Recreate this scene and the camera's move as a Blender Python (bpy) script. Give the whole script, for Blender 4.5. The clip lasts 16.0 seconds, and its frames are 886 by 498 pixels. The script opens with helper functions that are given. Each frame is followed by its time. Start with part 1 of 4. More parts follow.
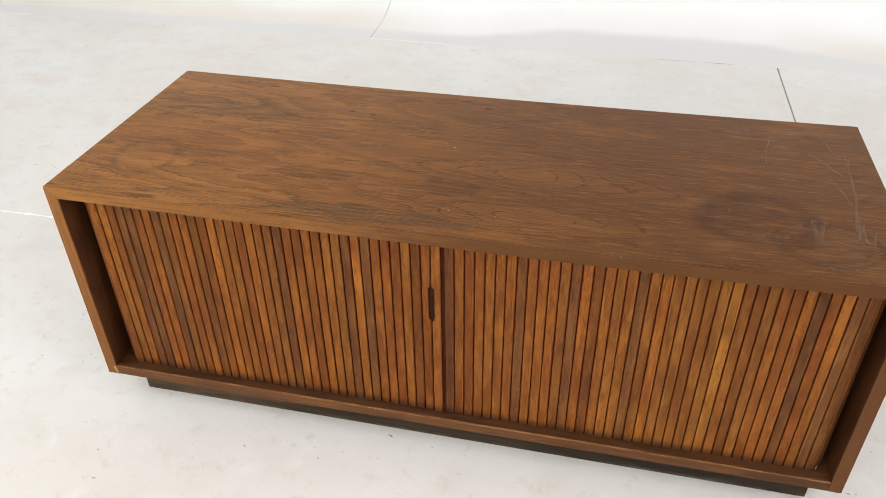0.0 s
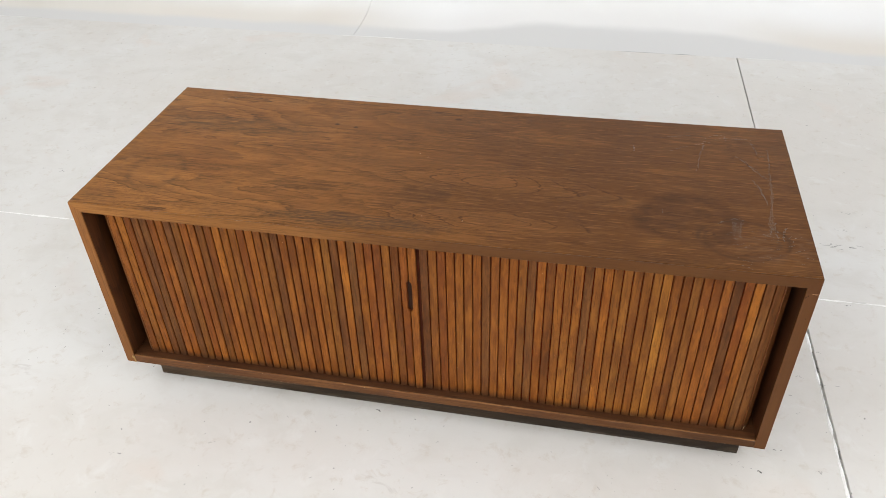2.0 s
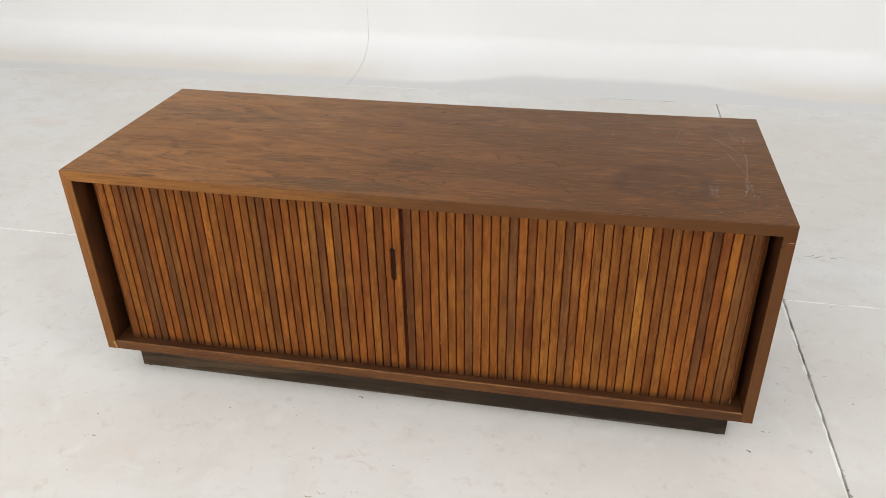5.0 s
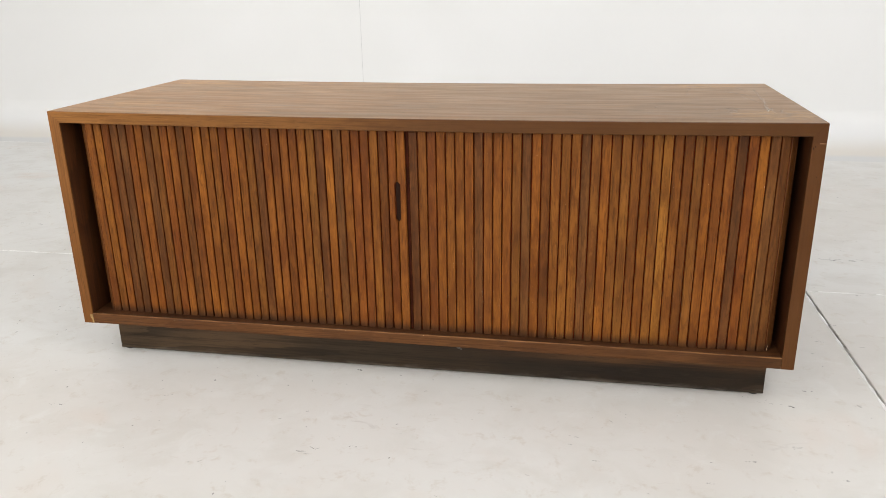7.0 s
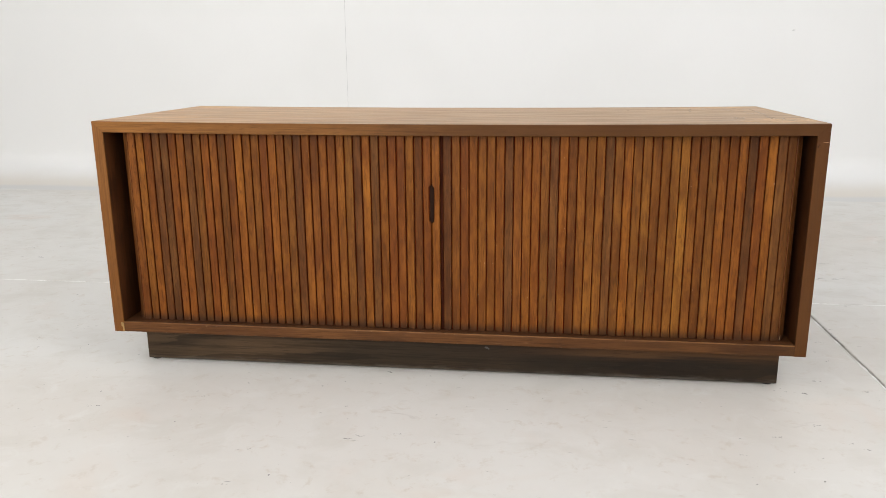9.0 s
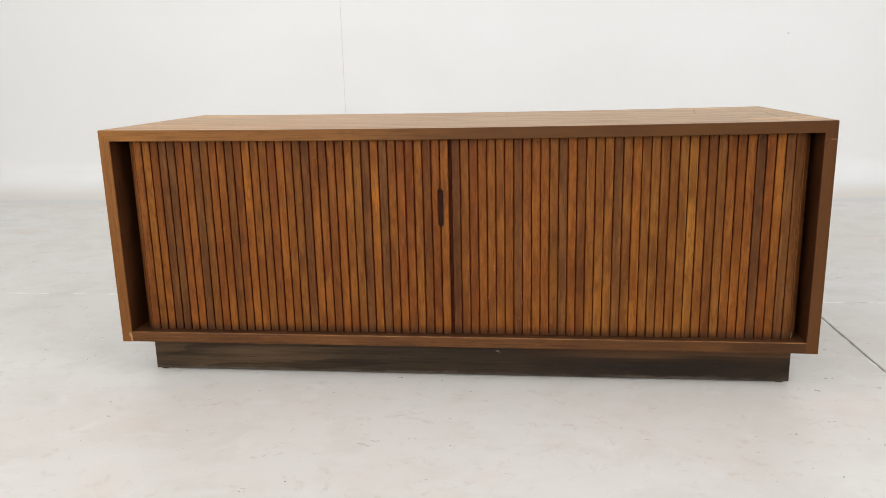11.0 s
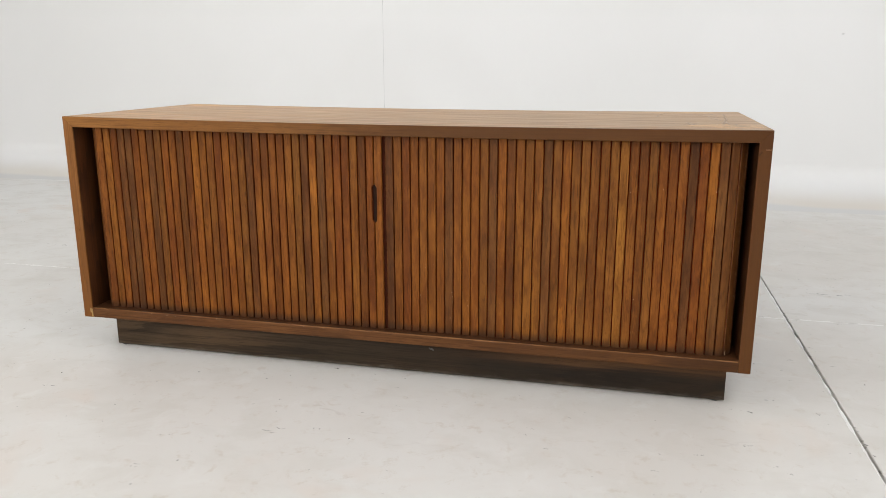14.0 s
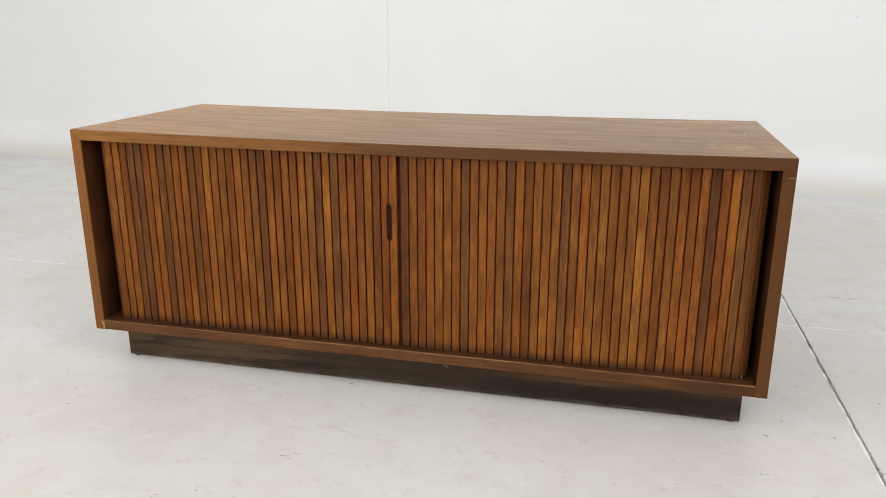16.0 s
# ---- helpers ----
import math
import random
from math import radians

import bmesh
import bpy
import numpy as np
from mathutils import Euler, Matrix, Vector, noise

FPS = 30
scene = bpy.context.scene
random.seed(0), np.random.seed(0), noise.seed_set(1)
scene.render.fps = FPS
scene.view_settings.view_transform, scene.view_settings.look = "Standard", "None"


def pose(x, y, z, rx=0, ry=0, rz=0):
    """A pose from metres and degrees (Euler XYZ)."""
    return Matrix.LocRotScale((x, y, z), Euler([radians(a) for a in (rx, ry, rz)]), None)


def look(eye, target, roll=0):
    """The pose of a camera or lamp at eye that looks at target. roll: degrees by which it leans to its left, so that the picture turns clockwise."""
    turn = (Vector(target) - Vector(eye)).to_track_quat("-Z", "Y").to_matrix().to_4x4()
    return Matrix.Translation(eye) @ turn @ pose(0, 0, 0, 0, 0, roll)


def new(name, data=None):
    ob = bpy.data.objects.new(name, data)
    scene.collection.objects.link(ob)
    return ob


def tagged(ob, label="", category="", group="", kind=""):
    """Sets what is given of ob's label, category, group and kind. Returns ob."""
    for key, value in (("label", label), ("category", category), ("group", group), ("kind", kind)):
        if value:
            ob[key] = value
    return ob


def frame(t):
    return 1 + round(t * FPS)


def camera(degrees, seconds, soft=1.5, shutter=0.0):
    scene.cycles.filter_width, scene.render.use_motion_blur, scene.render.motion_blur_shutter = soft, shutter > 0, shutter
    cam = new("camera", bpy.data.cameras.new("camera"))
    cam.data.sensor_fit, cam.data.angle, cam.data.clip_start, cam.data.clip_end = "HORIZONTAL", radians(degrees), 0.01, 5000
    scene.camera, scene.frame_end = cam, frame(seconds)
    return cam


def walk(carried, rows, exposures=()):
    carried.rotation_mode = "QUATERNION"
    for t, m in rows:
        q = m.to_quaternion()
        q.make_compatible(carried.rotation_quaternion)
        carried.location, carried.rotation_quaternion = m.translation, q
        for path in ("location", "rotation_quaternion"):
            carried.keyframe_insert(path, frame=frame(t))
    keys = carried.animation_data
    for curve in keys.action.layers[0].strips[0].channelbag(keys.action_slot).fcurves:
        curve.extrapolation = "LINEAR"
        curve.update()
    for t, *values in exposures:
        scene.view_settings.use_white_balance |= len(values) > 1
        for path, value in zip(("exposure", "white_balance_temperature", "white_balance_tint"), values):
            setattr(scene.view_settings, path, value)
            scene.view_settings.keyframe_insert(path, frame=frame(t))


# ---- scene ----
cam = camera(58.97, 16.0, soft=0.6)
PATH = [
    (0, (0.2573, -1.0577, 1.3160), (-0.1174, 0.5225, 0.1487), -0.89),
    (0.5, (0.2878, -1.0980, 1.3408), (-0.0704, 0.4823, 0.1684), -1.14),
    (1, (0.3102, -1.1350, 1.3803), (-0.0400, 0.4385, 0.1964), -1.48),
    (1.5, (0.3239, -1.1779, 1.4385), (-0.0228, 0.3841, 0.2385), -1.66),
    (2, (0.3272, -1.1956, 1.4883), (-0.0200, 0.3505, 0.2680), -1.83),
    (2.5, (0.3372, -1.2019, 1.4970), (-0.0070, 0.3401, 0.2707), -1.60),
    (3, (0.3429, -1.2110, 1.4962), (0.0010, 0.3411, 0.2820), -1.27),
    (3.2, (0.3442, -1.2210, 1.4916), (0.0003, 0.3408, 0.2905), -1.19),
    (4.25, (0.3628, -1.3063, 1.3885), (0.0118, 0.3279, 0.2902), -1.13),
    (5.3, (0.3804, -1.3816, 1.1935), (0.0190, 0.3356, 0.2341), -1.16),
    (5.5, (0.3791, -1.3910, 1.1410), (0.0107, 0.3442, 0.2172), -1.34),
    (6, (0.3732, -1.4040, 1.0281), (0.0023, 0.3709, 0.1842), -1.48),
    (6.5, (0.3616, -1.4182, 0.8948), (-0.0021, 0.4015, 0.1489), -1.28),
    (7, (0.3486, -1.4576, 0.8183), (-0.0024, 0.3980, 0.1597), -0.96),
    (7.5, (0.3372, -1.5089, 0.7753), (0.0003, 0.3729, 0.1875), -0.71),
    (8, (0.3049, -1.5642, 0.7331), (-0.0055, 0.3387, 0.2015), -0.44),
    (8.5, (0.2588, -1.5852, 0.7099), (-0.0188, 0.3295, 0.2033), -0.35),
    (9, (0.2081, -1.6036, 0.7045), (-0.0365, 0.3205, 0.2168), -0.44),
    (9.2, (0.1967, -1.6061, 0.7030), (-0.0427, 0.3201, 0.2207), -0.54),
    (10.25, (0.1612, -1.6094, 0.6946), (-0.0540, 0.3230, 0.2258), -1.01),
    (11.3, (0.1977, -1.6066, 0.6901), (-0.0388, 0.3250, 0.2286), -1.39),
    (11.5, (0.2252, -1.6011, 0.7027), (-0.0219, 0.3269, 0.2317), -1.28),
    (12, (0.3232, -1.5893, 0.7057), (-0.0134, 0.3275, 0.2448), -1.23),
    (12.5, (0.3913, -1.5745, 0.7056), (0.0019, 0.3329, 0.2473), -0.88),
    (13, (0.4445, -1.5696, 0.7013), (0.0258, 0.3318, 0.2435), -0.61),
    (13.5, (0.4867, -1.5607, 0.7010), (0.0379, 0.3313, 0.2331), -0.35),
    (14, (0.5127, -1.5529, 0.7001), (0.0531, 0.3333, 0.2195), -0.05),
    (14.5, (0.5082, -1.5428, 0.7090), (0.0480, 0.3380, 0.2085), 0.21),
    (15, (0.4805, -1.5263, 0.7466), (0.0287, 0.3494, 0.2198), 0.38),
    (15.5, (0.4719, -1.5132, 0.7944), (0.0202, 0.3536, 0.2369), 0.24),
    (16, (0.4660, -1.5131, 0.8178), (0.0163, 0.3477, 0.2388), 0.08),
]
# the exposure drifts a little, darker as more white comes into view, and the white balance turns warmer
EXPOSURE = [(0, 0.30, 6540, 10), (1, 0.26, 6480, 10), (2, 0.18, 6460, 10), (3.2, 0.14, 6460, 10), (5.3, 0.03, 6560, 10), (6.5, 0.03, 6600, 10), (8, -0.01, 6620, 10),
            (9.2, -0.03, 6600, 10), (11.3, -0.05, 6580, 10), (13, -0.11, 6570, 10), (14.5, -0.10, 6560, 10), (16, -0.05, 6540, 10)]
walk(cam, [(t, look(eye, target, roll)) for t, eye, target, roll in PATH], EXPOSURE)

# ---- light ----
WALL_Y, COVE_L, COVE_R = 2.718, 0.442, 0.165
COVE_Y = WALL_Y - COVE_L
ROOM_L, ROOM_R, ROOM_F, ROOM_H = -4.6, 4.2, -4.4, 3.5

world = bpy.data.worlds.new("world")
world.use_nodes = True
world.node_tree.nodes["Background"].inputs[0].default_value = (0.9, 0.95, 1.0, 1)
world.node_tree.nodes["Background"].inputs[1].default_value = 0.05
scene.world = world


def area_lamp(name, at, target, size_x, size_y, power, colour):
    data = bpy.data.lights.new(name, "AREA")
    data.shape, data.size, data.size_y, data.energy, data.color = "RECTANGLE", size_x, size_y, power, colour
    ob = new(name, data)
    ob.matrix_world = look(at, target)
    return ob


# unseen overhead lamps, assumed and set by the floor's brightness
area_lamp("area_lamp", (-2.5, -2.0, 3.4), (-2.4, -1.9, 0), 2.0, 3.0, 50, (1.0, 0.995, 0.975))
area_lamp("area_lamp", (2.8, -1.9, 3.4), (2.6, -1.7, 0), 2.0, 3.0, 73, (0.965, 0.97, 1.0))
# added fill with no known source, to brighten the back wall
wall_fill_lamp = area_lamp("wall_fill_lamp", (0.0, 0.6, 3.4), (0.0, 2.70, 1.3), 6.5, 0.35, 11.5, (0.86, 0.945, 1.0))
wall_fill_lamp.data.spread = radians(84)
# broad light from the front; its source is unseen and assumed
front_fill_lamp = area_lamp("front_fill", (-0.3, -4.2, 1.9), (0.3, 1.0, 0.6), 5.4, 2.0, 122, (1.0, 0.985, 0.965))
front_fill_lamp.data.spread = radians(150)


# ---- materials ----
class Nodes:
    """A small writer of node materials."""

    def __init__(self, name):
        self.mat = bpy.data.materials.new(name)
        self.mat.use_nodes = True
        self.tree = self.mat.node_tree
        self.bsdf = self.tree.nodes["Principled BSDF"]

    def put(self, socket, value):
        if isinstance(value, bpy.types.NodeSocket):
            self.tree.links.new(value, socket)
        else:
            socket.default_value = value

    def node(self, kind, out=0, ins=None, operation="", use_clamp=False, interpolation_type=""):
        n = self.tree.nodes.new("ShaderNode" + kind)
        if operation:
            n.operation = operation
        if use_clamp:
            n.use_clamp = True
        if interpolation_type:
            n.interpolation_type = interpolation_type
        for key, value in (ins or {}).items():
            self.put(n.inputs[key], value)
        return n.outputs[out]

    def math(self, op, a, b=0.0, c=0.0, clamp=False):
        return self.node("Math", 0, {0: a, 1: b, 2: c}, operation=op, use_clamp=clamp)

    def vec(self, op, a, b=(0, 0, 0)):
        return self.node("VectorMath", "Value" if op in ("LENGTH", "DISTANCE") else 0, {0: a, 1: b}, operation=op)

    def coords(self):
        return self.node("TexCoord", "Object")

    def noise(self, at, scale, detail=3.0, rough=0.5, distort=0.0):
        return self.node("TexNoise", "Fac", {"Vector": at, "Scale": scale, "Detail": detail, "Roughness": rough, "Distortion": distort})

    def span(self, value, low, high, to_low=0.0, to_high=1.0, smooth=True):
        return self.node("MapRange", 0, {0: value, 1: low, 2: high, 3: to_low, 4: to_high},
                         interpolation_type="SMOOTHSTEP" if smooth else "LINEAR")

    def mix(self, fac, a, b, mode="MIX"):
        n = self.tree.nodes.new("ShaderNodeMix")
        n.data_type, n.blend_type = "RGBA", mode
        self.put(n.inputs[0], fac)
        for socket, value in ((n.inputs[6], a), (n.inputs[7], b)):
            self.put(socket, (*value, 1) if isinstance(value, tuple) and len(value) == 3 else value)
        return n.outputs[2]

    def bump(self, height, strength, distance):
        return self.node("Bump", 0, {"Height": height, "Strength": strength, "Distance": distance})

    def done(self, colour, rough, normal=None, spec=0.5, metal=0.0, alpha=None):
        b = self.bsdf.inputs
        self.put(b["Base Color"], (*colour, 1) if isinstance(colour, tuple) and len(colour) == 3 else colour)
        self.put(b["Roughness"], rough)
        self.put(b["Specular IOR Level"], spec)
        self.put(b["Metallic"], metal)
        if normal is not None:
            self.put(b["Normal"], normal)
        if alpha is not None:
            self.put(b["Alpha"], alpha)
        return self.mat


def wood_figure(m, at, turn, ring_density, seed=0.0, spread=(1.0, 6.5, 6.5)):
    """Grain fields for walnut whose fibres run along the turned local x: rings, streaks, pores, blotches."""
    sep = m.node("SeparateXYZ", 0, {0: at}).node
    x, y, z = (sep.outputs[i] for i in turn)
    along = m.node("CombineXYZ", 0, {0: x, 1: y, 2: z})
    if not isinstance(seed, float) or seed:
        along = m.vec("ADD", along, m.node("CombineXYZ", 0, {0: m.math("MULTIPLY", seed, 7.3), 1: m.math("MULTIPLY", seed, 3.1), 2: m.math("MULTIPLY", seed, 5.7)}))
    wide = m.vec("MULTIPLY", along, spread)
    field = m.noise(wide, 1.0, 2.0, 0.42, 0.2)
    jitter = m.noise(m.vec("MULTIPLY", along, (9.0, 110.0, 110.0)), 1.0, 3.0)
    rings = m.math("FRACT", m.math("ADD", m.math("MULTIPLY", field, ring_density), m.math("MULTIPLY", jitter, 0.5)))
    ring_line = m.math("MULTIPLY", m.span(rings, 0.5, 0.95), m.span(rings, 1.0, 0.955))
    streak = m.noise(m.vec("MULTIPLY", along, (3.2, 120.0, 120.0)), 1.0, 4.0, 0.62)
    pores = m.noise(m.vec("MULTIPLY", along, (22.0, 480.0, 480.0)), 1.0, 2.0, 0.6)
    blotch = m.noise(m.vec("MULTIPLY", along, (2.1, 6.5, 6.5)), 1.0, 3.0, 0.55, 0.4)
    return ring_line, streak, pores, blotch, along


def blob(m, at, cx, cy, rx, ry, rag=0.35, ring=0.0):
    """A soft-edged stain in the xy plane, or the outline of one."""
    ragged = m.noise(at, 22.0, 3.0)
    d = m.vec("LENGTH", m.vec("MULTIPLY", m.vec("SUBTRACT", at, (cx, cy, 0)), (1 / rx, 1 / ry, 0)))
    d = m.math("ADD", d, m.math("MULTIPLY", m.math("SUBTRACT", ragged, 0.5), rag))
    if ring:
        return m.span(m.math("ABSOLUTE", m.math("SUBTRACT", d, 1.0)), ring, 0.0)
    return m.span(d, 1.0, 0.55)


def walnut_top():
    """Flat-cut walnut veneer: cathedral lobes, wavy growth lines, short dark pores, weathered patches and old stains."""
    m = Nodes("walnut_veneer_top")
    at = m.coords()
    flat = m.vec("MULTIPLY", at, (1, 1, 0))
    side = m.node("SeparateXYZ", 0, {0: at})
    # growth field: slow waves along the board with long humps, whose level lines make the lobes
    field = m.math("MULTIPLY", m.noise(m.vec("MULTIPLY", flat, (1.1, 6.5, 1.0)), 1.0, 2.0, 0.45, 0.25), 1.3)
    hump = 0.0
    for cx, cy, rx, ry, lift in ((0.137, 0.079, 0.150, 0.042, 0.32), (0.130, 0.247, 0.140, 0.046, 0.27), (0.125, 0.509, 0.045, 0.012, 0.18), (0.527, 0.110, 0.050, 0.016, 0.20),
                                 (0.33, 0.21, 0.10, 0.030, 0.12), (0.34, 0.42, 0.10, 0.022, 0.10)):
        d = m.node("SeparateXYZ", 0, {0: m.vec("MULTIPLY", m.vec("SUBTRACT", flat, (cx, cy, 0)), (1 / rx, 1 / ry, 0))}).node
        # a lens with drawn-out ends: far along the grain it falls off evenly, across it like a bell
        run = m.math("SQRT", m.math("ADD", m.math("MULTIPLY", d.outputs[0], d.outputs[0]), 0.12))
        q = m.math("ADD", run, m.math("MULTIPLY", d.outputs[1], d.outputs[1]))
        bell = m.math("POWER", 2.718, m.math("MULTIPLY", q, -1.0))
        hump = m.math("ADD", m.math("MULTIPLY", bell, lift * 1.4), hump)
    field = m.math("ADD", field, hump)
    ruffle = m.noise(m.vec("MULTIPLY", flat, (30.0, 90.0, 1.0)), 1.0, 4.0, 0.6)
    level = m.math("FRACT", m.math("ADD", m.math("MULTIPLY", field, 12.0), m.math("MULTIPLY", ruffle, 0.60)))
    line = m.math("MULTIPLY", m.span(level, 0.86, 0.955), m.span(level, 1.0, 0.975))
    # broad tone: pale tan at one end, redder and darker at the other, in long drifting patches
    blotch = m.noise(m.vec("MULTIPLY", flat, (2.1, 7.0, 1.0)), 1.0, 3.0, 0.55, 0.5)
    patch = m.noise(m.vec("MULTIPLY", m.vec("ADD", flat, (3.0, 1.7, 0.0)), (4.5, 24.0, 1.0)), 1.0, 4.0, 0.6, 0.6)
    c = m.mix(m.span(blotch, 0.34, 0.66), (0.240, 0.096, 0.023), (0.325, 0.139, 0.037))
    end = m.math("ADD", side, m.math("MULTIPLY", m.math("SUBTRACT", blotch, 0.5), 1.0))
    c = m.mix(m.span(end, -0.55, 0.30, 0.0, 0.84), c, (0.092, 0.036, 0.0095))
    c = m.mix(m.span(level, 0.05, 0.85, 0.0, 0.34), c, (0.095, 0.037, 0.011))
    c = m.mix(m.span(patch, 0.50, 0.68, 0.0, 0.24), c, (0.095, 0.041, 0.014))
    c = m.mix(m.span(patch, 0.47, 0.33, 0.0, 0.28), c, (0.290, 0.122, 0.032))
    c = m.mix(m.span(hump, 0.07, 0.20, 0.0, 0.32), c, (0.235, 0.096, 0.025))
    # growth lines come and go, drawn by fine dark pores
    faded = m.span(m.noise(m.vec("MULTIPLY", flat, (2.2, 7.0, 1.0)), 1.0, 2.0), 0.38, 0.58, 0.05, 0.55)
    faded = m.math("MAXIMUM", faded, m.span(hump, 0.03, 0.12, 0.0, 0.9))
    broken = m.span(m.noise(m.vec("MULTIPLY", flat, (40.0, 260.0, 1.0)), 1.0, 3.0, 0.6), 0.36, 0.60, 0.5, 1.0)
    c = m.mix(m.math("MULTIPLY", m.math("MULTIPLY", line, faded), broken), c, (0.052, 0.022, 0.008))
    dash = m.noise(m.vec("MULTIPLY", flat, (15.0, 560.0, 1.0)), 1.0, 3.0, 0.58)
    gather = m.span(m.noise(m.vec("MULTIPLY", flat, (3.0, 18.0, 1.0)), 1.0, 3.0, 0.5, 0.4), 0.36, 0.66, 0.30, 0.66)
    c = m.mix(m.math("MULTIPLY", m.span(dash, 0.47, 0.60), gather), c, (0.036, 0.014, 0.005))
    glint = m.noise(m.vec("MULTIPLY", m.vec("ADD", flat, (1.0, 5.0, 0.0)), (16.0, 190.0, 1.0)), 1.0, 3.0, 0.6)
    c = m.mix(m.span(glint, 0.54, 0.68, 0.0, 0.35), c, (0.31, 0.135, 0.042))
    streak = m.noise(m.vec("MULTIPLY", flat, (9.0, 120.0, 1.0)), 1.0, 4.0, 0.62)
    c = m.mix(m.span(streak, 0.46, 0.70, 0.0, 0.26), c, (0.085, 0.034, 0.011))
    # grey weathered strip along the front, a grey band at the far end, and dark worn patches
    grey = m.math("MAXIMUM", blob(m, flat, -0.14, 0.042, 0.24, 0.032, 0.9), m.math("MULTIPLY", blob(m, flat, -0.53, 0.39, 0.24, 0.045, 0.9), 0.8))
    c = m.mix(m.math("MULTIPLY", grey, m.span(dash, 0.40, 0.58, 0.15, 0.85)), c, (0.066, 0.036, 0.017))
    worn = m.math("MAXIMUM", blob(m, flat, -0.03, 0.158, 0.085, 0.036, 1.4), m.math("MULTIPLY", blob(m, flat, 0.32, 0.20, 0.10, 0.03, 1.4), 0.7))
    worn = m.math("MAXIMUM", worn, m.math("MULTIPLY", blob(m, flat, -0.28, 0.155, 0.11, 0.025, 1.4), 0.7))
    c = m.mix(m.math("MULTIPLY", worn, m.span(streak, 0.35, 0.6, 0.2, 0.6)), c, (0.056, 0.024, 0.008))
    # old damp stains and cup rings
    stain = m.math("MAXIMUM", blob(m, flat, 0.53, 0.158, 0.088, 0.074, 0.7, 0.34), m.math("MULTIPLY", blob(m, flat, 0.50, 0.15, 0.085, 0.070, 1.6), 0.6))
    stain = m.math("MAXIMUM", stain, m.math("MULTIPLY", blob(m, flat, 0.54, 0.086, 0.09, 0.022, 1.2), 0.8))
    c = m.mix(m.math("MULTIPLY", stain, m.span(streak, 0.35, 0.6, 0.25, 0.62)), c, (0.046, 0.018, 0.007))
    ringed = m.math("MAXIMUM", blob(m, flat, 0.632, 0.102, 0.084, 0.063, 0.2, 0.10), m.math("MULTIPLY", blob(m, flat, 0.628, 0.100, 0.068, 0.050, 0.25, 0.10), 0.7))
    cup = m.math("MAXIMUM", ringed, m.math("MULTIPLY", blob(m, flat, -0.635, 0.153, 0.062, 0.066, 0.5, 0.24), 0.6))
    c = m.mix(m.math("MULTIPLY", cup, m.span(patch, 0.36, 0.58, 0.15, 0.6)), c, (0.05, 0.024, 0.011))
    for cx, cy, rx, ry in ((-0.295, 0.435, 0.008, 0.006), (-0.247, 0.427, 0.008, 0.006), (-0.005, 0.507, 0.010, 0.006), (-0.059, 0.535, 0.016, 0.004)):
        c = m.mix(m.math("MULTIPLY", blob(m, flat, cx, cy, rx, ry, 1.3), 0.7), c, (0.028, 0.013, 0.008))
    # dull rubbed haze on the finish, which catches light at low angles
    haze = m.math("MAXIMUM", m.math("MULTIPLY", blob(m, flat, 0.69, 0.09, 0.11, 0.07, 0.9), 1.0), m.math("MULTIPLY", blob(m, flat, -0.655, 0.505, 0.11, 0.04, 0.9), 0.8))
    haze = m.math("MAXIMUM", haze, m.math("MULTIPLY", blob(m, flat, 0.62, 0.51, 0.13, 0.04, 0.9), 0.9))
    haze = m.math("MAXIMUM", haze, m.math("MULTIPLY", blob(m, flat, -0.63, 0.14, 0.09, 0.07, 0.9), 0.35))
    haze = m.math("MULTIPLY", haze, m.span(m.noise(m.vec("MULTIPLY", flat, (26, 60, 1)), 1.0, 4.0, 0.65, 0.8), 0.40, 0.66))
    c = m.mix(m.math("MULTIPLY", haze, 0.08), c, (0.30, 0.20, 0.14))
    gloss = m.noise(m.vec("MULTIPLY", m.vec("ADD", flat, (2.0, 0.0, 0.0)), (5.0, 45.0, 1.0)), 1.0, 4.0, 0.6, 0.3)
    rough = m.math("ADD", m.span(gloss, 0.34, 0.66, 0.29, 0.37), m.math("MULTIPLY", haze, 0.15))
    height = m.math("SUBTRACT", m.math("MULTIPLY", streak, 0.5), m.math("MULTIPLY", dash, 0.6))
    m.put(m.bsdf.inputs["Sheen Weight"], m.math("ADD", m.math("MULTIPLY", haze, 0.9), m.span(gloss, 0.36, 0.66, 0.72, 0.52)))
    m.put(m.bsdf.inputs["Sheen Roughness"], 0.23)
    m.put(m.bsdf.inputs["Sheen Tint"], (1.0, 0.72, 0.46, 1))
    return m.done(c, rough, m.bump(height, 0.2, 0.0005), 0.07)


